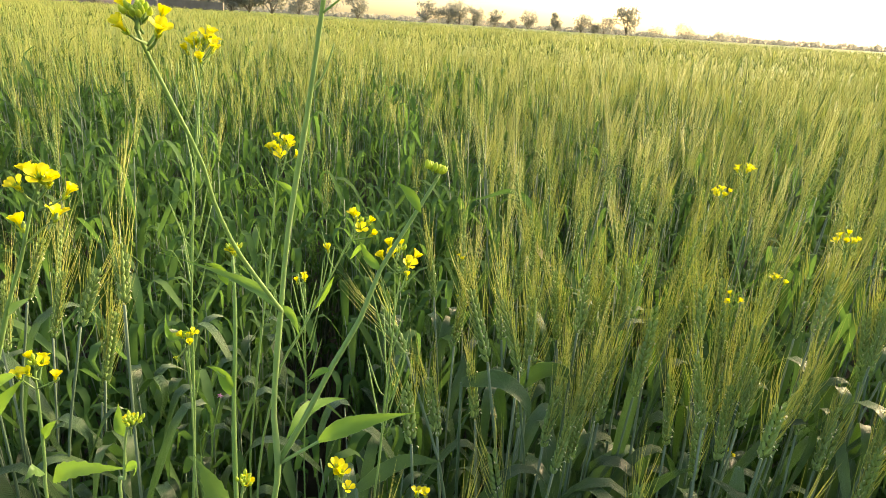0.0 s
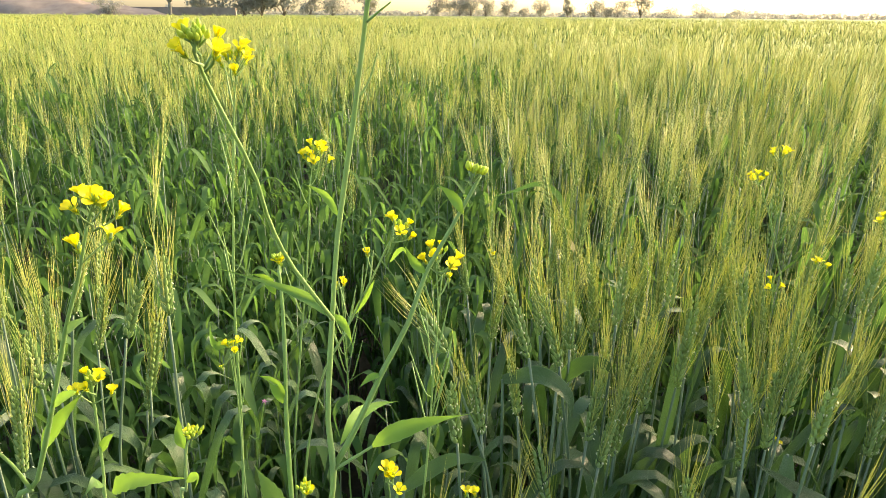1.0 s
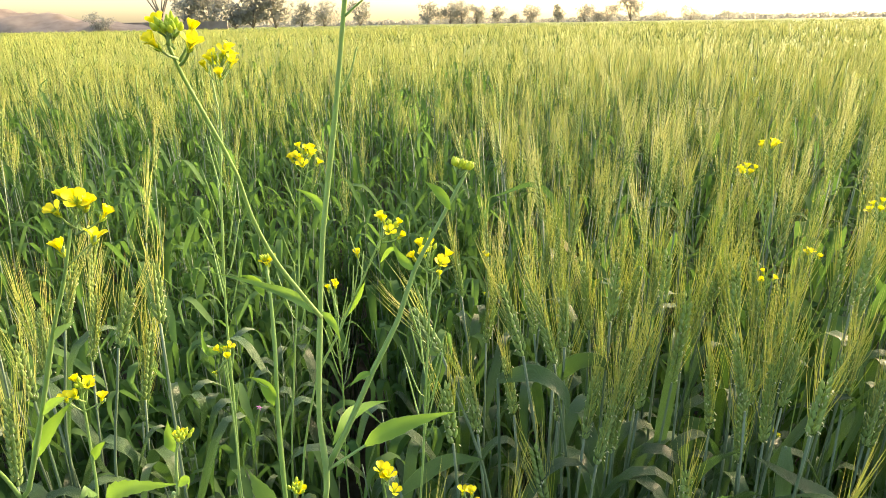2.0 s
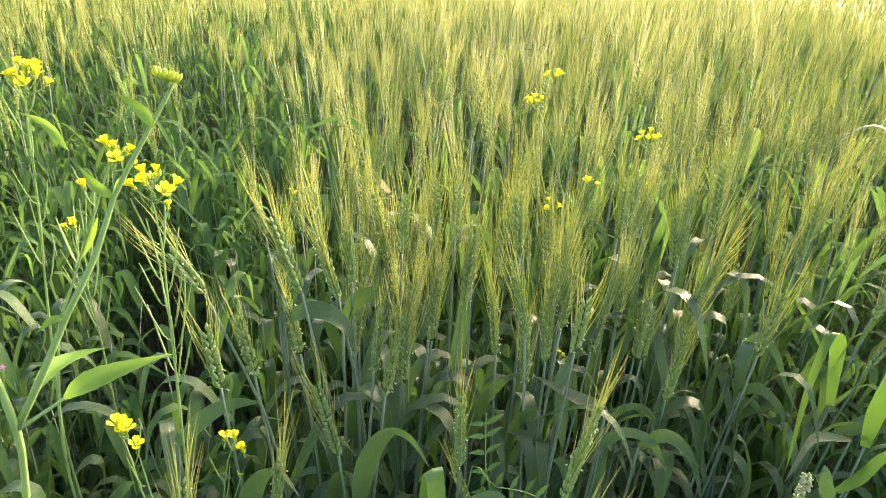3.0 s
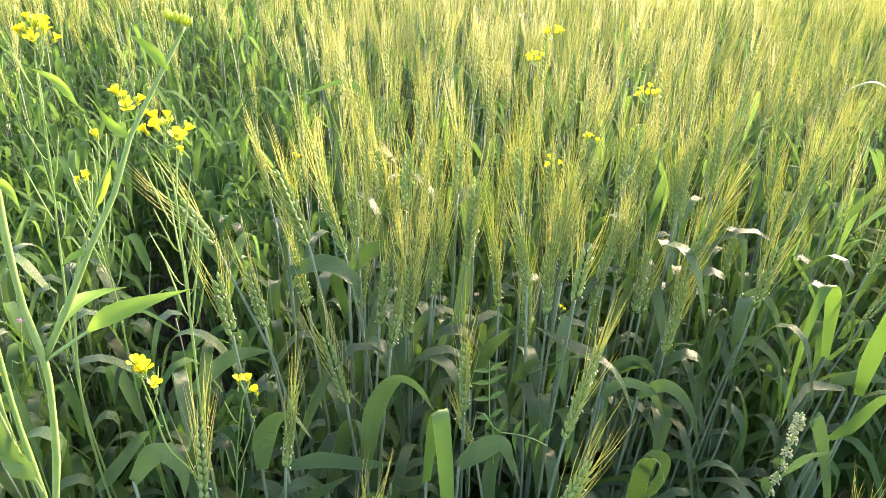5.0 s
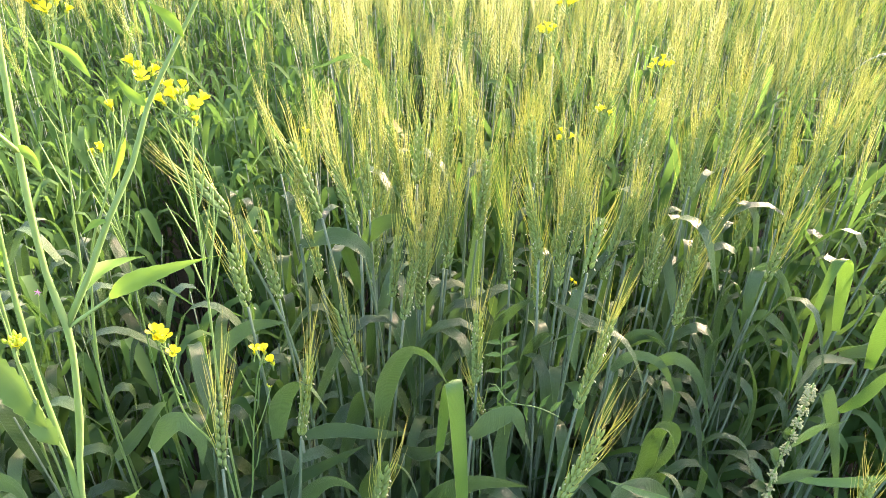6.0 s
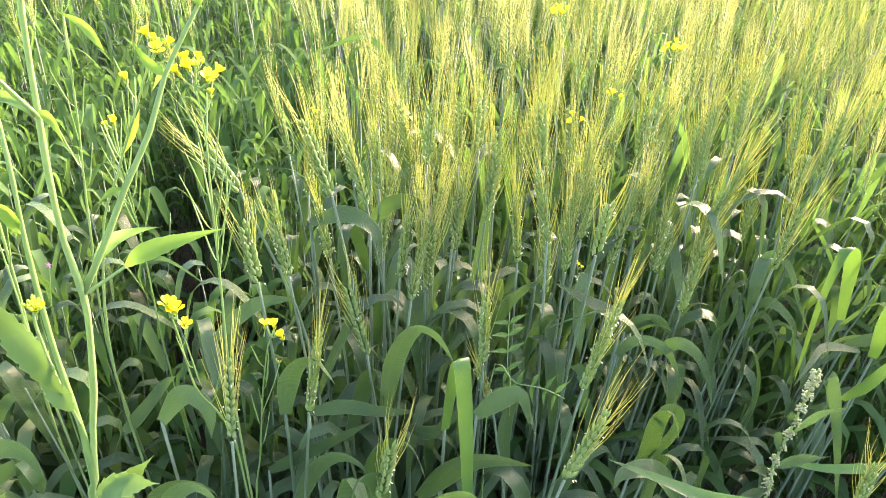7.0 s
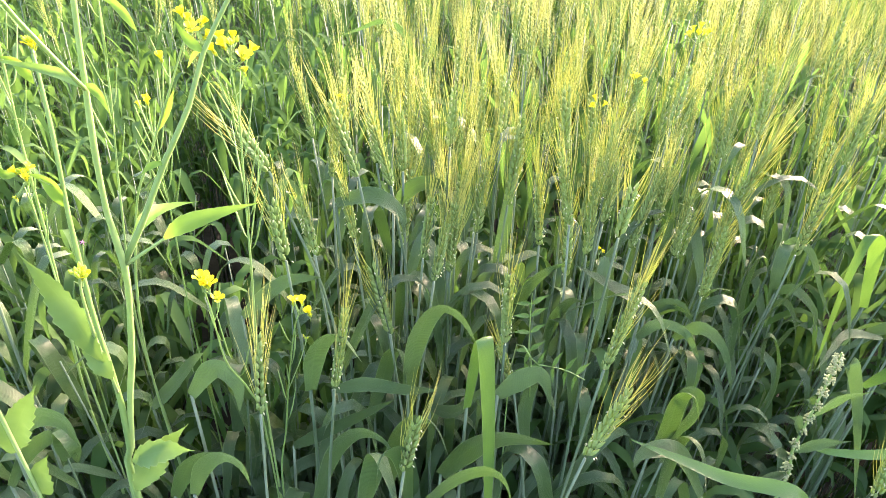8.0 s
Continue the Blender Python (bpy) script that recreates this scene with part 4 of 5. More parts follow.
leafy_plant([(0.087, 0.392, 0.575), (0.105, 0.403, 0.629), (0.112, 0.401, 0.658), (0.123, 0.389, 0.67), (0.124, 0.357, 0.646)], 0.022)
leafy_plant([(0.151, 0.375, 0.601), (0.175, 0.353, 0.611), (0.204, 0.345, 0.647), (0.224, 0.327, 0.662)], 0.018)
leafy_plant([(0.256, 0.347, 0.556), (0.251, 0.356, 0.599), (0.26, 0.361, 0.64), (0.27, 0.343, 0.642), (0.272, 0.316, 0.628)], 0.022)
leafy_plant([(0.37, 0.259, 0.562), (0.379, 0.27, 0.614), (0.386, 0.267, 0.64), (0.393, 0.247, 0.638), (0.385, 0.216, 0.614)], 0.022)
leafy_plant([(0.387, 0.292, 0.572), (0.398, 0.3, 0.608), (0.405, 0.296, 0.623), (0.415, 0.299, 0.65), (0.402, 0.299, 0.667), (0.383, 0.294, 0.672), (0.371, 0.278, 0.661)], 0.018)
leafy_plant([(0.547, 0.431, 0.576), (0.544, 0.441, 0.631), (0.554, 0.434, 0.661), (0.552, 0.431, 0.696)], 0.018)
leafy_plant([(0.698, 0.359, 0.607), (0.694, 0.356, 0.644), (0.703, 0.342, 0.666), (0.709, 0.322, 0.674)], 0.016)
leafy_plant([(0.679, 0.36, 0.583), (0.691, 0.349, 0.613), (0.708, 0.342, 0.653), (0.735, 0.326, 0.679)], 0.02, 'young')
leafy_plant([(0.699, 0.381, 0.638), (0.643, 0.377, 0.654), (0.608, 0.357, 0.649), (0.573, 0.334, 0.639)], 0.013)
leafy_plant([(0.441, 0.462, 0.633), (0.449, 0.45, 0.654), (0.459, 0.432, 0.666), (0.461, 0.41, 0.67)], 0.018)
leafy_plant([(0.512, 0.485, 0.61), (0.517, 0.481, 0.644), (0.527, 0.468, 0.665), (0.532, 0.448, 0.674)], 0.02)
leafy_plant([(-0.249, 0.33, 0.594), (-0.224, 0.332, 0.634), (-0.194, 0.324, 0.66), (-0.172, 0.309, 0.67), (-0.16, 0.285, 0.664)], 0.018)
leafy_plant([(-0.156, 0.451, 0.565), (-0.13, 0.441, 0.597), (-0.099, 0.437, 0.638), (-0.082, 0.423, 0.66)], 0.02)
leafy_plant([(-0.277, 0.46, 0.589), (-0.257, 0.454, 0.624), (-0.224, 0.438, 0.647), (-0.19, 0.414, 0.657)], 0.014)
leafy_plant([(-0.102, 0.309, 0.581), (-0.086, 0.309, 0.616), (-0.062, 0.301, 0.64), (-0.034, 0.285, 0.65), (-0.02, 0.264, 0.649)], 0.022)
mustard_plant('tall branching mustard plant with thick pale green stem',
    [([(-0.097, 0.225, 0.689), (-0.088, 0.222, 0.742), (-0.078, 0.22, 0.792), (-0.07, 0.217, 0.823), (-0.061, 0.213, 0.869), (-0.057, 0.21, 0.899), (-0.058, 0.208, 0.934), (-0.054, 0.203, 0.974), (-0.051, 0.203, 1.003), (-0.046, 0.203, 1.049), (-0.035, 0.198, 1.106), (-0.026, 0.19, 1.155), (-0.02, 0.18, 1.185)], 0.0028, 0.0017), ([(-0.05, 0.2, 1.004), (-0.057, 0.192, 1.021), (-0.066, 0.18, 1.046), (-0.069, 0.165, 1.072), (-0.068, 0.15, 1.094), (-0.074, 0.13, 1.129), (-0.072, 0.115, 1.142)], 0.0018, 0.0009), ([(-0.057, 0.21, 0.9), (-0.044, 0.218, 0.923), (-0.029, 0.23, 0.954), (-0.014, 0.242, 0.981), (-0.004, 0.255, 1.008), (0.01, 0.265, 1.032), (0.024, 0.277, 1.055), (0.028, 0.28, 1.062)], 0.003, 0.0014), ([(-0.057, 0.21, 0.899), (-0.046, 0.213, 0.905), (-0.034, 0.216, 0.912)], 0.0018, 0.0012), ([(-0.032, 0.2, 1.118), (-0.027, 0.2, 1.126), (-0.023, 0.2, 1.138)], 0.0009, 0.0005), ([(-0.026, 0.19, 1.151), (-0.021, 0.19, 1.155), (-0.015, 0.185, 1.159)], 0.0009, 0.0005)],
    [((-0.071, 0.115, 1.147), 4, 14, 0.75), ((0.025, 0.28, 1.064), 0, 20, 1.15)],
    [((-0.026, 0.19, 1.155), (-0.02, 0.18, 1.185), 5, 1)],
    [([(-0.05, 0.2, 1.004), (-0.067, 0.22, 1.005), (-0.092, 0.24, 1.006), (-0.144, 0.27, 1.005)], 0.0078), ([(-0.035, 0.216, 0.911), (-0.025, 0.219, 0.917), (-0.012, 0.223, 0.921), (0.005, 0.227, 0.924), (0.024, 0.23, 0.926)], 0.0125), ([(-0.055, 0.223, 0.907), (-0.047, 0.242, 0.914), (-0.036, 0.256, 0.914), (-0.023, 0.264, 0.911)], 0.01), ([(-0.049, 0.2, 1.007), (-0.043, 0.195, 1.003), (-0.038, 0.19, 0.993)], 0.005), ([(0.018, 0.27, 1.041), (0.011, 0.268, 1.053), (0.002, 0.265, 1.061)], 0.0075), ([(-0.004, 0.255, 1.008), (-0.011, 0.253, 1.016), (-0.017, 0.25, 1.029)], 0.0065), ([(-0.029, 0.23, 0.953), (-0.036, 0.225, 0.953), (-0.042, 0.22, 0.949)], 0.009)])
mustard_plant('mustard plant with green buds and broad pale leaves',
    [([(-0.094, 0.222, 0.692), (-0.088, 0.22, 0.745), (-0.085, 0.22, 0.787), (-0.086, 0.222, 0.815), (-0.09, 0.23, 0.855), (-0.092, 0.24, 0.91), (-0.092, 0.25, 0.957), (-0.094, 0.26, 0.993), (-0.096, 0.265, 1.005)], 0.0029, 0.0014), ([(-0.085, 0.22, 0.795), (-0.077, 0.195, 0.859), (-0.069, 0.177, 0.899), (-0.065, 0.17, 0.914)], 0.0016, 0.001), ([(-0.093, 0.245, 0.934), (-0.097, 0.24, 0.938), (-0.1, 0.238, 0.942)], 0.0008, 0.0006)],
    [((-0.096, 0.268, 1.011), 2, 10, 0.75), ((-0.064, 0.17, 0.919), 1, 12, 0.75)],
    [],
    [([(-0.079, 0.2, 0.838), (-0.083, 0.19, 0.88), (-0.087, 0.182, 0.908), (-0.091, 0.175, 0.932)], 0.018), ([(-0.079, 0.205, 0.82), (-0.083, 0.2, 0.845), (-0.089, 0.195, 0.867)], 0.016), ([(-0.095, 0.245, 0.921), (-0.097, 0.24, 0.939), (-0.106, 0.235, 0.948)], 0.012), ([(-0.098, 0.26, 0.99), (-0.101, 0.255, 1.003), (-0.109, 0.25, 1.008)], 0.012), ([(-0.086, 0.215, 0.736), (-0.059, 0.2, 0.758), (-0.033, 0.185, 0.772)], 0.02), ([(-0.163, 0.22, 0.75), (-0.143, 0.21, 0.789), (-0.119, 0.2, 0.826)], 0.023), ([(-0.09, 0.215, 0.706), (-0.065, 0.21, 0.747), (-0.042, 0.21, 0.773)], 0.022), ([(-0.137, 0.2, 0.727), (-0.135, 0.195, 0.755), (-0.122, 0.19, 0.777)], 0.018)])
mustard_plant('slender tall mustard plant with a yellow flower head and thin pods',
    [([(-0.198, 0.405, 0.612), (-0.183, 0.395, 0.789), (-0.175, 0.39, 0.909), (-0.166, 0.385, 0.993), (-0.156, 0.383, 1.075), (-0.148, 0.38, 1.121)], 0.0018, 0.0009)],
    [((-0.147, 0.38, 1.125), 11, 7, 0.92)],
    [((-0.175, 0.39, 0.909), (-0.152, 0.382, 1.104), 16, 1)],
    [([(-0.177, 0.39, 0.887), (-0.194, 0.385, 0.884), (-0.191, 0.375, 0.916)], 0.008)])
mustard_plant('small mustard plant with two yellow flowers',
    [([(-0.184, 0.39, 0.701), (-0.18, 0.385, 0.797), (-0.177, 0.38, 0.848), (-0.176, 0.38, 0.879)], 0.0013, 0.0008)],
    [((-0.176, 0.38, 0.887), 4, 2, 0.85), ((-0.187, 0.38, 0.865), 1, 2, 0.6)],
    [((-0.18, 0.385, 0.809), (-0.176, 0.38, 0.871), 4, 0.8)],
    [])
mustard_plant('mustard plant with yellow flowers and long leaf below them',
    [([(-0.172, 0.51, 0.625), (-0.151, 0.495, 0.804), (-0.134, 0.485, 0.913), (-0.125, 0.482, 0.996), (-0.119, 0.48, 1.029)], 0.0016, 0.0009)],
    [((-0.117, 0.48, 1.036), 11, 6, 0.92)],
    [((-0.147, 0.495, 0.831), (-0.122, 0.481, 1.012), 9, 0.9)],
    [([(-0.097, 0.475, 0.973), (-0.11, 0.475, 0.995), (-0.13, 0.475, 1.006)], 0.0085)])
mustard_plant('leaning mustard plant with yellow flowers and a pale upper leaf',
    [([(-0.14, 0.43, 0.665), (-0.109, 0.4, 0.831), (-0.079, 0.38, 0.9), (-0.052, 0.37, 0.957), (-0.038, 0.366, 0.987), (-0.031, 0.365, 0.997)], 0.0016, 0.0009), ([(-0.063, 0.375, 0.934), (-0.057, 0.37, 0.961), (-0.055, 0.37, 0.974)], 0.0008, 0.0005)],
    [((-0.029, 0.365, 1.003), 5, 3, 0.95), ((-0.055, 0.37, 0.978), 1, 1, 0.8)],
    [((-0.085, 0.382, 0.891), (-0.038, 0.367, 0.982), 6, 0.8)],
    [([(-0.072, 0.38, 0.916), (-0.058, 0.375, 0.939), (-0.05, 0.37, 0.956)], 0.0065), ([(-0.038, 0.368, 0.97), (-0.028, 0.364, 0.983), (-0.023, 0.36, 0.978)], 0.0045)])
mustard_plant('thin mustard plant with small yellow flowers and many pods',
    [([(-0.096, 0.455, 0.674), (-0.089, 0.435, 0.802), (-0.087, 0.425, 0.87), (-0.088, 0.42, 0.913), (-0.087, 0.42, 0.923)], 0.0011, 0.0007)],
    [((-0.091, 0.42, 0.927), 1, 1, 0.7), ((-0.085, 0.42, 0.932), 2, 1, 0.9)],
    [((-0.088, 0.435, 0.815), (-0.088, 0.421, 0.907), 12, 0.9)],
    [])
mustard_plant('upright mustard plant with yellow flowers and upright pods',
    [([(-0.013, 0.34, 0.701), (-0.006, 0.325, 0.823), (-0.001, 0.317, 0.906), (0.002, 0.313, 0.951), (0.001, 0.311, 0.987)], 0.0015, 0.0008), ([(-0.006, 0.325, 0.834), (0.008, 0.32, 0.9), (0.012, 0.318, 0.93)], 0.0009, 0.0006)],
    [((0.003, 0.311, 1), 6, 4, 0.95), ((0.009, 0.311, 0.983), 1, 1, 0.8)],
    [((-0.005, 0.325, 0.834), (0.001, 0.312, 0.969), 14, 1)],
    [])
mustard_plant('low mustard plant with three yellow flowers',
    [([(-0.015, 0.33, 0.636), (-0.02, 0.31, 0.706), (-0.031, 0.295, 0.752), (-0.032, 0.282, 0.812), (-0.033, 0.278, 0.833)], 0.0013, 0.0008)],
    [((-0.035, 0.277, 0.845), 1, 0, 1.1), ((-0.03, 0.277, 0.842), 2, 0, 1), ((-0.027, 0.277, 0.829), 1, 0, 1)],
    [((-0.023, 0.305, 0.717), (-0.033, 0.281, 0.813), 4, 0.9)],
    [])
mustard_plant('low mustard plant with yellow flowers and green buds',
    [([(-0.006, 0.33, 0.554), (0.005, 0.325, 0.639), (0.015, 0.318, 0.715), (0.024, 0.312, 0.768), (0.029, 0.31, 0.784)], 0.0012, 0.0008), ([(0.012, 0.32, 0.693), (0.025, 0.316, 0.728), (0.032, 0.314, 0.751)], 0.0007, 0.0005)],
    [((0.026, 0.309, 0.798), 1, 0, 1.05), ((0.034, 0.309, 0.798), 1, 0, 1.05), ((0.04, 0.309, 0.787), 1, 0, 1), ((0.032, 0.314, 0.755), 0, 4, 0.5)],
    [((0.005, 0.325, 0.639), (0.023, 0.313, 0.762), 5, 0.8)],
    [])
mustard_plant('mustard plant with bright yellow flowers and an oval leaf',
    [([(-0.286, 0.24, 0.806), (-0.255, 0.23, 0.869), (-0.226, 0.22, 0.932), (-0.2, 0.21, 0.991), (-0.182, 0.202, 1.025), (-0.169, 0.197, 1.055)], 0.0026, 0.0011), ([(-0.182, 0.202, 1.025), (-0.178, 0.2, 1.035), (-0.177, 0.199, 1.042)], 0.0007, 0.0005), ([(-0.179, 0.201, 1.032), (-0.167, 0.199, 1.042), (-0.159, 0.198, 1.048)], 0.0007, 0.0005), ([(-0.262, 0.232, 0.858), (-0.261, 0.22, 0.89), (-0.268, 0.21, 0.918)], 0.002, 0.0012)],
    [((-0.163, 0.196, 1.067), 6, 8, 0.95), ((-0.176, 0.199, 1.045), 1, 0, 1), ((-0.158, 0.198, 1.051), 1, 0, 1)],
    [],
    [([(-0.201, 0.21, 0.987), (-0.193, 0.208, 0.994), (-0.182, 0.205, 1.002)], 0.018), ([(-0.226, 0.22, 0.932), (-0.208, 0.21, 0.947), (-0.198, 0.205, 0.954)], 0.008)])
mustard_plant('mustard plant with yellow flowers and a long narrow leaf',
    [([(-0.241, 0.27, 0.777), (-0.234, 0.265, 0.85), (-0.224, 0.255, 0.904), (-0.22, 0.25, 0.923)], 0.0018, 0.001), ([(-0.223, 0.253, 0.912), (-0.212, 0.25, 0.919), (-0.206, 0.25, 0.922)], 0.0007, 0.0005), ([(-0.223, 0.253, 0.912), (-0.228, 0.25, 0.92), (-0.232, 0.25, 0.925)], 0.0007, 0.0005)],
    [((-0.218, 0.25, 0.933), 4, 7, 0.9), ((-0.205, 0.25, 0.924), 1, 0, 0.9), ((-0.232, 0.25, 0.926), 1, 0, 0.9)],
    [],
    [([(-0.264, 0.25, 0.875), (-0.241, 0.245, 0.906), (-0.218, 0.24, 0.931)], 0.011), ([(-0.236, 0.265, 0.835), (-0.231, 0.25, 0.852), (-0.235, 0.24, 0.847)], 0.02), ([(-0.228, 0.26, 0.834), (-0.204, 0.25, 0.853), (-0.157, 0.24, 0.865)], 0.014), ([(-0.232, 0.264, 0.865), (-0.224, 0.26, 0.878), (-0.215, 0.257, 0.887)], 0.007)])
mustard_plant('small mustard plant with a head of green buds',
    [([(-0.141, 0.19, 0.86), (-0.135, 0.186, 0.905), (-0.13, 0.182, 0.932), (-0.126, 0.18, 0.942)], 0.0014, 0.0009)],
    [((-0.124, 0.18, 0.945), 1, 14, 0.8)],
    [],
    [([(-0.131, 0.183, 0.933), (-0.132, 0.182, 0.944), (-0.13, 0.18, 0.957)], 0.009), ([(-0.135, 0.186, 0.909), (-0.125, 0.18, 0.917), (-0.126, 0.175, 0.911)], 0.012)])
mustard_plant('slim mustard plant with yellow flowers among wheat ears',
    [([(0.465, 0.66, 0.72), (0.404, 0.63, 0.885), (0.365, 0.61, 0.965), (0.354, 0.605, 0.979)], 0.0013, 0.0007), ([(0.396, 0.625, 0.901), (0.386, 0.61, 0.968), (0.374, 0.605, 1.005)], 0.0009, 0.0006)],
    [((0.35, 0.605, 0.987), 6, 2, 0.8), ((0.372, 0.605, 1.016), 5, 2, 0.8)],
    [((0.404, 0.63, 0.885), (0.366, 0.61, 0.961), 5, 0.7)],
    [])
mustard_plant('slim mustard plant with yellow flowers beside a leaning ear',
    [([(0.493, 0.56, 0.812), (0.475, 0.545, 0.906), (0.466, 0.538, 0.948)], 0.0011, 0.0007)],
    [((0.463, 0.537, 0.961), 6, 2, 0.85)],
    [],
    [])
mustard_plant('slim mustard plant with two small yellow flowers',
    [([(0.436, 0.57, 0.779), (0.411, 0.545, 0.874), (0.403, 0.54, 0.903)], 0.001, 0.0006)],
    [((0.399, 0.54, 0.913), 2, 1, 0.9), ((0.411, 0.54, 0.907), 1, 1, 0.7)],
    [],
    [])
mustard_plant('slim mustard plant with one small yellow flower',
    [([(0.391, 0.58, 0.778), (0.374, 0.56, 0.841), (0.367, 0.555, 0.872)], 0.001, 0.0006)],
    [((0.367, 0.555, 0.879), 3, 0, 0.8)],
    [],
    [])
mustard_plant('slim mustard plant with tiny yellow flowers low in the wheat',
    [([(0.398, 0.52, 0.61), (0.383, 0.505, 0.676), (0.376, 0.5, 0.704)], 0.001, 0.0006)],
    [((0.374, 0.5, 0.715), 1, 3, 0.6), ((0.379, 0.5, 0.71), 1, 1, 0.5)],
    [],
    [])
mustard_plant('slim mustard plant with pale yellow flowers between bristly ears',
    [([(0.075, 0.88, 0.59), (0.074, 0.84, 0.712), (0.073, 0.83, 0.786)], 0.001, 0.0006)],
    [((0.072, 0.83, 0.806), 3, 3, 0.7), ((0.069, 0.83, 0.74), 1, 2, 0.6)],
    [],
    [])
vetch([(0.257, 0.36, 0.627), (0.248, 0.355, 0.686), (0.243, 0.35, 0.733), (0.24, 0.345, 0.764)])
vetch([(0.229, 0.35, 0.678), (0.253, 0.34, 0.68), (0.281, 0.335, 0.674), (0.302, 0.33, 0.663)])
goosefoot([(0.525, 0.27, 0.54), (0.508, 0.262, 0.604), (0.503, 0.255, 0.671), (0.497, 0.248, 0.727), (0.494, 0.245, 0.75)])
pink_flower([(-0.213, 0.47, 0.653), (-0.192, 0.46, 0.732), (-0.178, 0.45, 0.784)])


# ---------------------------------------------------------------- far trees and bank
def tree(x, y, height, spread, r, label, bushy=False):
    ob = thing("tree", (x, y, 0), label, "tree", "trees on the horizon")
    wood = Shape()
    th = height * (0.06 if bushy else 0.12)
    tube(wood, bend([(x, y, 0), (x + 0.2, y, th * 0.5), (x, y + 0.1, th), (x, y, height * 0.7)], 6), height * 0.035, height * 0.012, 6)
    tips = []
    for k in range(7):
        a = TAU * k / 7 + r.uniform(-0.3, 0.3)
        u = r.uniform(0.15, 0.85)
        end = Vector((x + spread * 0.34 * math.cos(a), y + spread * 0.34 * math.sin(a), th + (height - th) * u))
        tube(wood, bend([(x, y, th * r.uniform(0.8, 1.2)), (x + (end.x - x) * 0.5, y + (end.y - y) * 0.5, th + (end.z - th) * 0.6), end], 4), height * 0.014, height * 0.004, 4)
        tips.append(end)
    part("trunk", wood, M_BARK, ob)
    crown = Shape()
    tips += [Vector((x + r.gauss(0, spread * 0.2), y + r.gauss(0, spread * 0.2), th + (height - th) * r.uniform(0.2, 0.95))) for _ in range(14)]
    for c in tips:
        size = spread * r.uniform(0.18, 0.27)
        for _ in range(60):
            d = Vector((r.gauss(0, 1), r.gauss(0, 1), r.gauss(0, 0.8))).normalized() * size * r.uniform(0.4, 1.0)
            p, w = c + d, height * r.uniform(0.03, 0.052)
            q, s = Vector((r.uniform(-1, 1), r.uniform(-1, 1), r.uniform(-1, 1))).normalized(), Vector((r.uniform(-1, 1), r.uniform(-1, 1), r.uniform(-1, 1))).normalized()
            crown.add([p - q * w, p - s * w * 0.6, p + q * w, p + s * w * 0.6], [(0, 1, 2, 3)])
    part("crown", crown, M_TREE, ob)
    return ob


tr = random.Random(5)
# the haze over these trees is painted into their leaf and bark colours
HAZY = "haze-pale grey-green tree beyond the wheat field"

tree(-7.2, 230, 7.8*1.1, 6.5*1.15, tr, HAZY)
tree(0.5, 230, 6.9*1.1, 6.9*1.15, tr, HAZY)
tree(4.4, 230, 7.2*1.1, 6.5*1.15, tr, HAZY)
tree(9.4, 230, 6.2*1.1, 5.3*1.15, tr, HAZY)
tree(16.6, 230, 5.9*1.1, 4.5*1.15, tr, HAZY)
tree(22.4, 230, 3.6*1.1, 3.2*1.15, tr, HAZY, True)
tree(28.0, 230, 5.9*1.1, 5.3*1.15, tr, HAZY)
tree(37.2, 230, 5.9*1.1, 3.6*1.15, tr, HAZY)
tree(46.3, 230, 5.9*1.1, 5.3*1.15, tr, HAZY)
tree(54.0, 230, 5.7*1.1, 6.9*1.15, tr, HAZY)
tree(61.9, 230, 8.9*1.1, 7.3*1.15, tr, HAZY)
tree(71.5, 230, 3.7*1.1, 5.2*1.15, tr, HAZY)
tree(82.2, 230, 5.0*1.1, 6.0*1.15, tr, HAZY)
tree(95.1, 230, 3.6*1.1, 5.2*1.15, tr, HAZY)
tree(50.7, 230, 3.8*1.1, 4.0*1.15, tr, HAZY)
tree(-22.5, 170, 5.9*1.1, 4.8*1.15, tr, HAZY)
tree(-31.6, 170, 6.6*1.1, 7.8*1.15, tr, HAZY)
tree(-37.3, 170, 6.3*1.1, 4.5*1.15, tr, HAZY)
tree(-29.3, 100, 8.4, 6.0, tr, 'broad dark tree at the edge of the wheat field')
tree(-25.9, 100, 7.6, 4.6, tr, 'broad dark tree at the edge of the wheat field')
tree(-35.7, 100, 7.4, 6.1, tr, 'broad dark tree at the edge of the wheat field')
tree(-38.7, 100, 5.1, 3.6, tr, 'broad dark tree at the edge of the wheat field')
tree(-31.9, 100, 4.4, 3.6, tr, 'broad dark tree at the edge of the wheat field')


# the dry bank, a bush, a bare tree and a low wall at the field's left end
bank = Shape()
NB, MB = 40, 12
for i in range(NB + 1):
    for j in range(MB + 1):
        u, v = i / NB, j / MB
        x = -100 + 63 * u
        h = 6.5 * (1 - u) ** 0.6 * math.sin(math.pi * min(1, v * 0.9 + 0.03)) ** 0.7
        h *= 1 + 0.35 * noise.noise((x * 0.25, v * 4, 2.0)) + 0.15 * noise.noise((x * 0.9, v * 9, 7.0))
        bank.v.append((x, 84 + 14 * v, max(0.0, h)))
        bank.uv.append((0, 0))
for i in range(NB):
    for j in range(MB):
        a = i * (MB + 1) + j
        bank.f.append((a, a + MB + 1, a + MB + 2, a + 1))
tagged(new("earth_bank", bank.mesh("earth_bank", M_BANK)), "dry reddish-brown bank of earth behind the wheat", "bank", kind="structure")
wall = Shape()
box_v = [(x, y, z) for x in (-45.0, -30.5) for y in (92.0, 92.4) for z in (0.0, 1.9)]
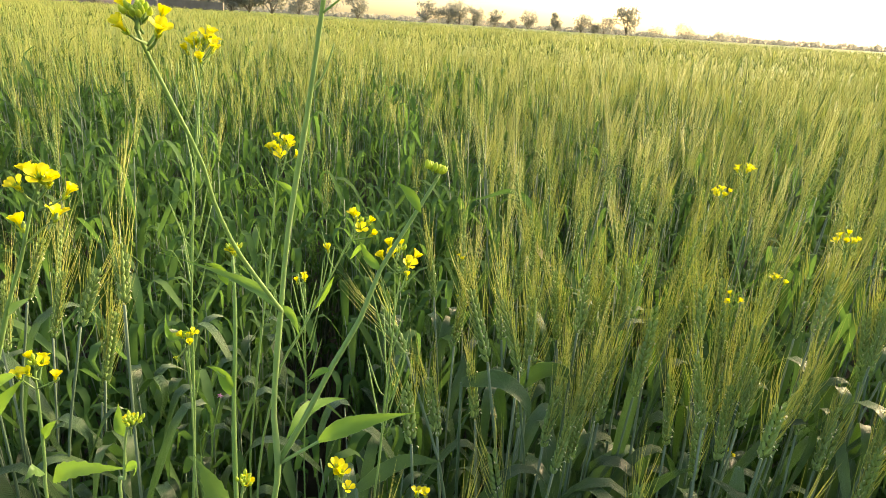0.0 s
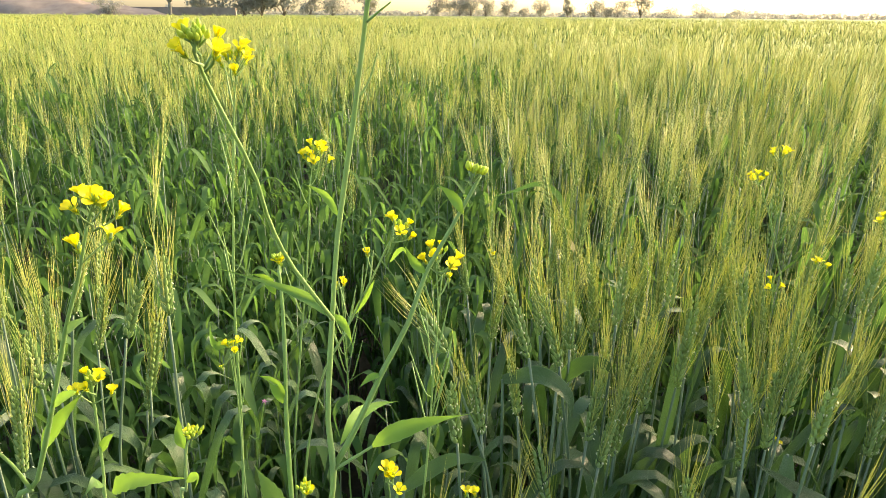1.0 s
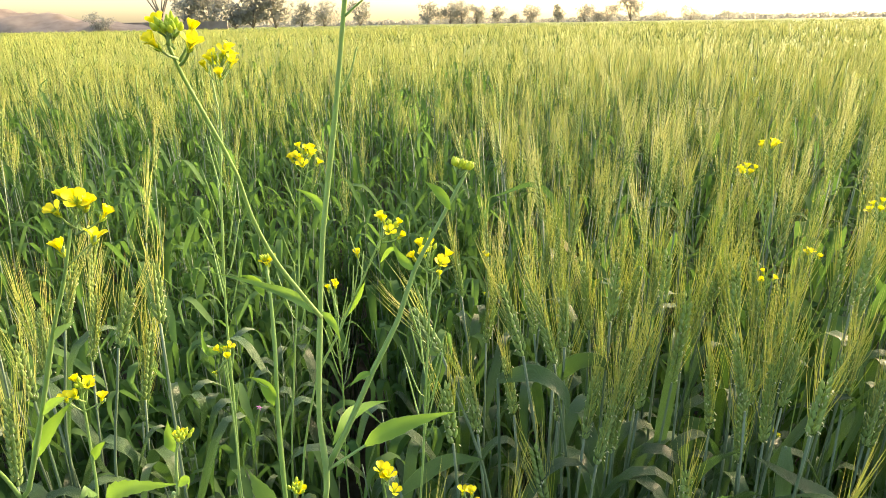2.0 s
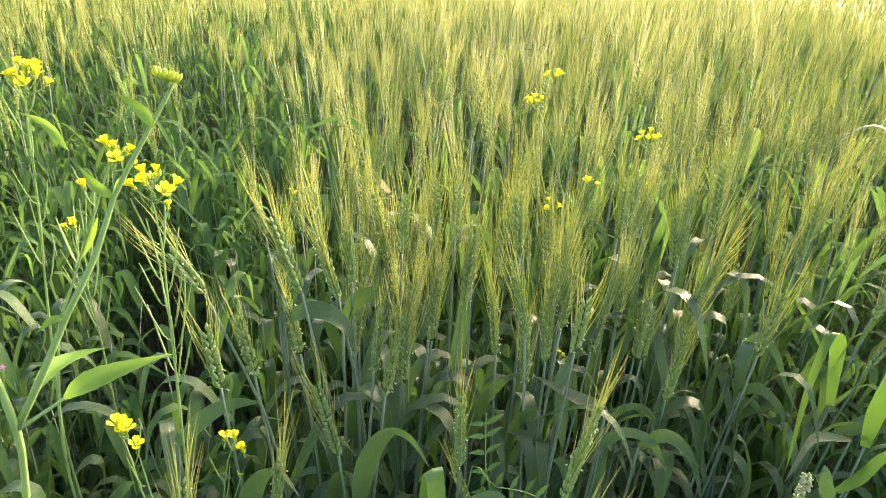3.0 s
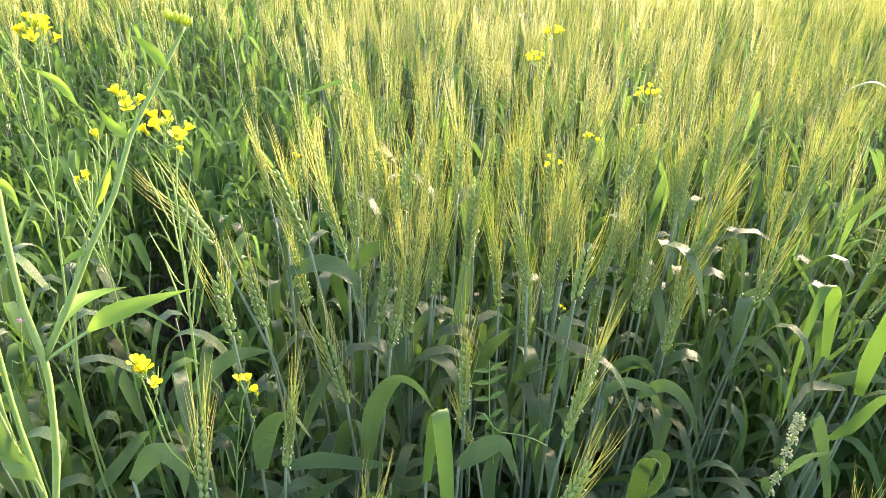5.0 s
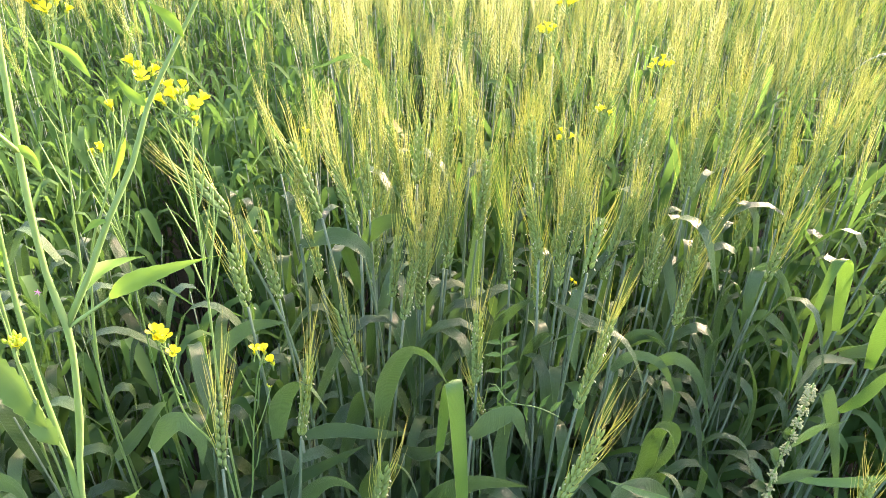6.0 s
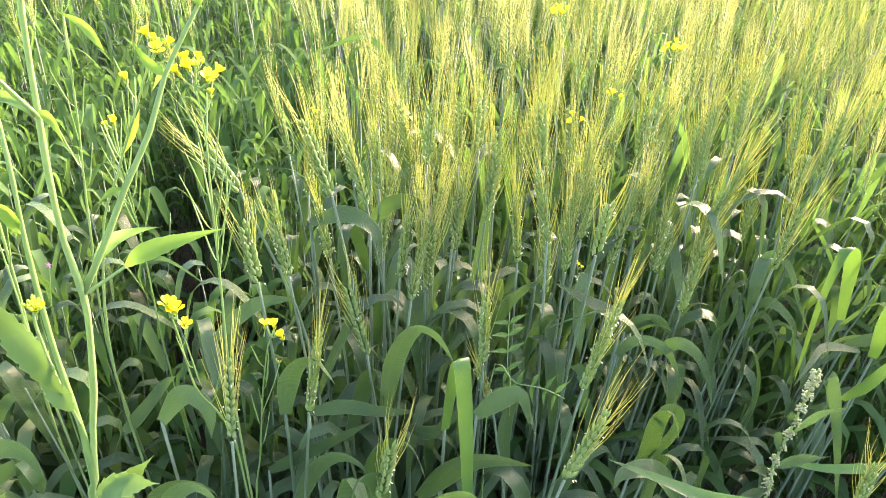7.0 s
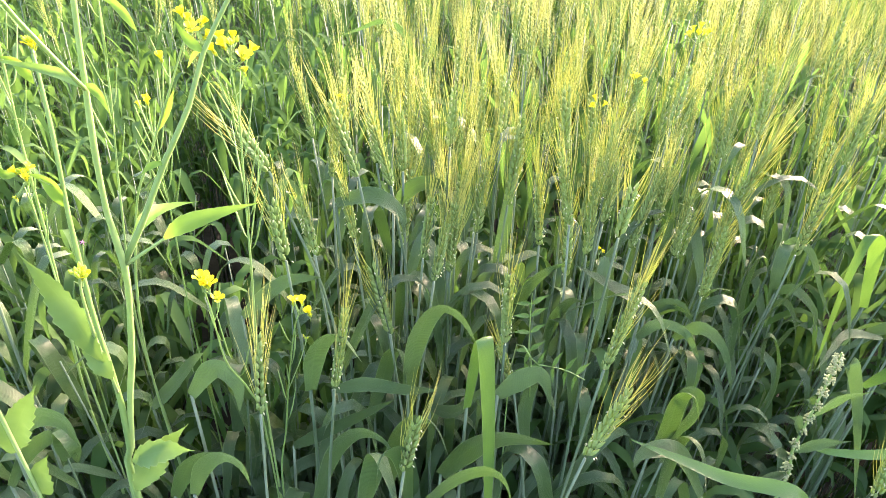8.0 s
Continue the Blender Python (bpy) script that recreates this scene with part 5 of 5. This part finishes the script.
wall.add(box_v, [(0, 1, 3, 2), (4, 6, 7, 5), (0, 4, 5, 1), (2, 3, 7, 6), (1, 5, 7, 3), (0, 2, 6, 4)])
tagged(new("field_wall", wall.mesh("field_wall", M_BANK, False)), "low grey-brown mud wall behind the wheat", "wall", kind="structure")
tree(-45.2, 86, 2.9, 3.0, tr, "round green bush in front of a dry bank", True)


def bare_tree(x, y, height, r):
    ob = thing("tree", (x, y, 0), "leafless tree with forked branches beside a low wall", "tree", "trees on the horizon")
    tube(trunk := Shape(), bend([(x, y, 0), (x - 0.1, y, 1.4), (x + 0.1, y, 2.8)], 5), 0.3, 0.2, 7)
    part("trunk", trunk, M_BARK, ob)
    for k in range(6):
        a = TAU * k / 6 + 0.4
        end = Vector((x + 2.6 * math.cos(a), y + 1.5 * math.sin(a), height * r.uniform(0.75, 1.0)))
        mid = Vector((x + 1.2 * math.cos(a), y + 0.7 * math.sin(a), 2.8 + (end.z - 2.8) * 0.4))
        limb = tube(Shape(), bend([(x, y, 2.3), mid, end], 6), 0.16, 0.04, 5)
        for _ in range(3):
            q = mid.lerp(end, r.uniform(0, 0.8))
            tube(limb, bend([q, q + Vector((r.uniform(-0.6, 0.6), r.uniform(-0.4, 0.4), 0.8)), q + Vector((r.uniform(-1.2, 1.2), r.uniform(-0.6, 0.6), 1.8))], 4), 0.05, 0.015, 4)
        part("limb", limb, M_BARK, ob)
    return ob


bare_tree(-38.2, 89, 8.0, tr)

hedge = Shape()
for _ in range(14000):
    a = radians(tr.uniform(-50, 62))
    r = tr.uniform(330, 360)
    top = 2.2 + 1.8 * noise.noise((a * 14, 0, 3.0)) + 1.2 * noise.noise((a * 60, 0, 8.0))
    p = Vector((r * math.sin(a), r * math.cos(a), max(0.5, top) * tr.uniform(0.0, 1.0) + 0.6))
    q = Vector((tr.uniform(-1, 1), tr.uniform(-1, 1), tr.uniform(-1, 1))).normalized()
    s = Vector((tr.uniform(-1, 1), tr.uniform(-1, 1), tr.uniform(-1, 1))).normalized()
    w = tr.uniform(0.5, 1.3)
    hedge.add([p - q * w, p - s * w * 0.7, p + q * w, p + s * w * 0.7], [(0, 1, 2, 3)])
# the far woods share the tree foliage that is paled for haze
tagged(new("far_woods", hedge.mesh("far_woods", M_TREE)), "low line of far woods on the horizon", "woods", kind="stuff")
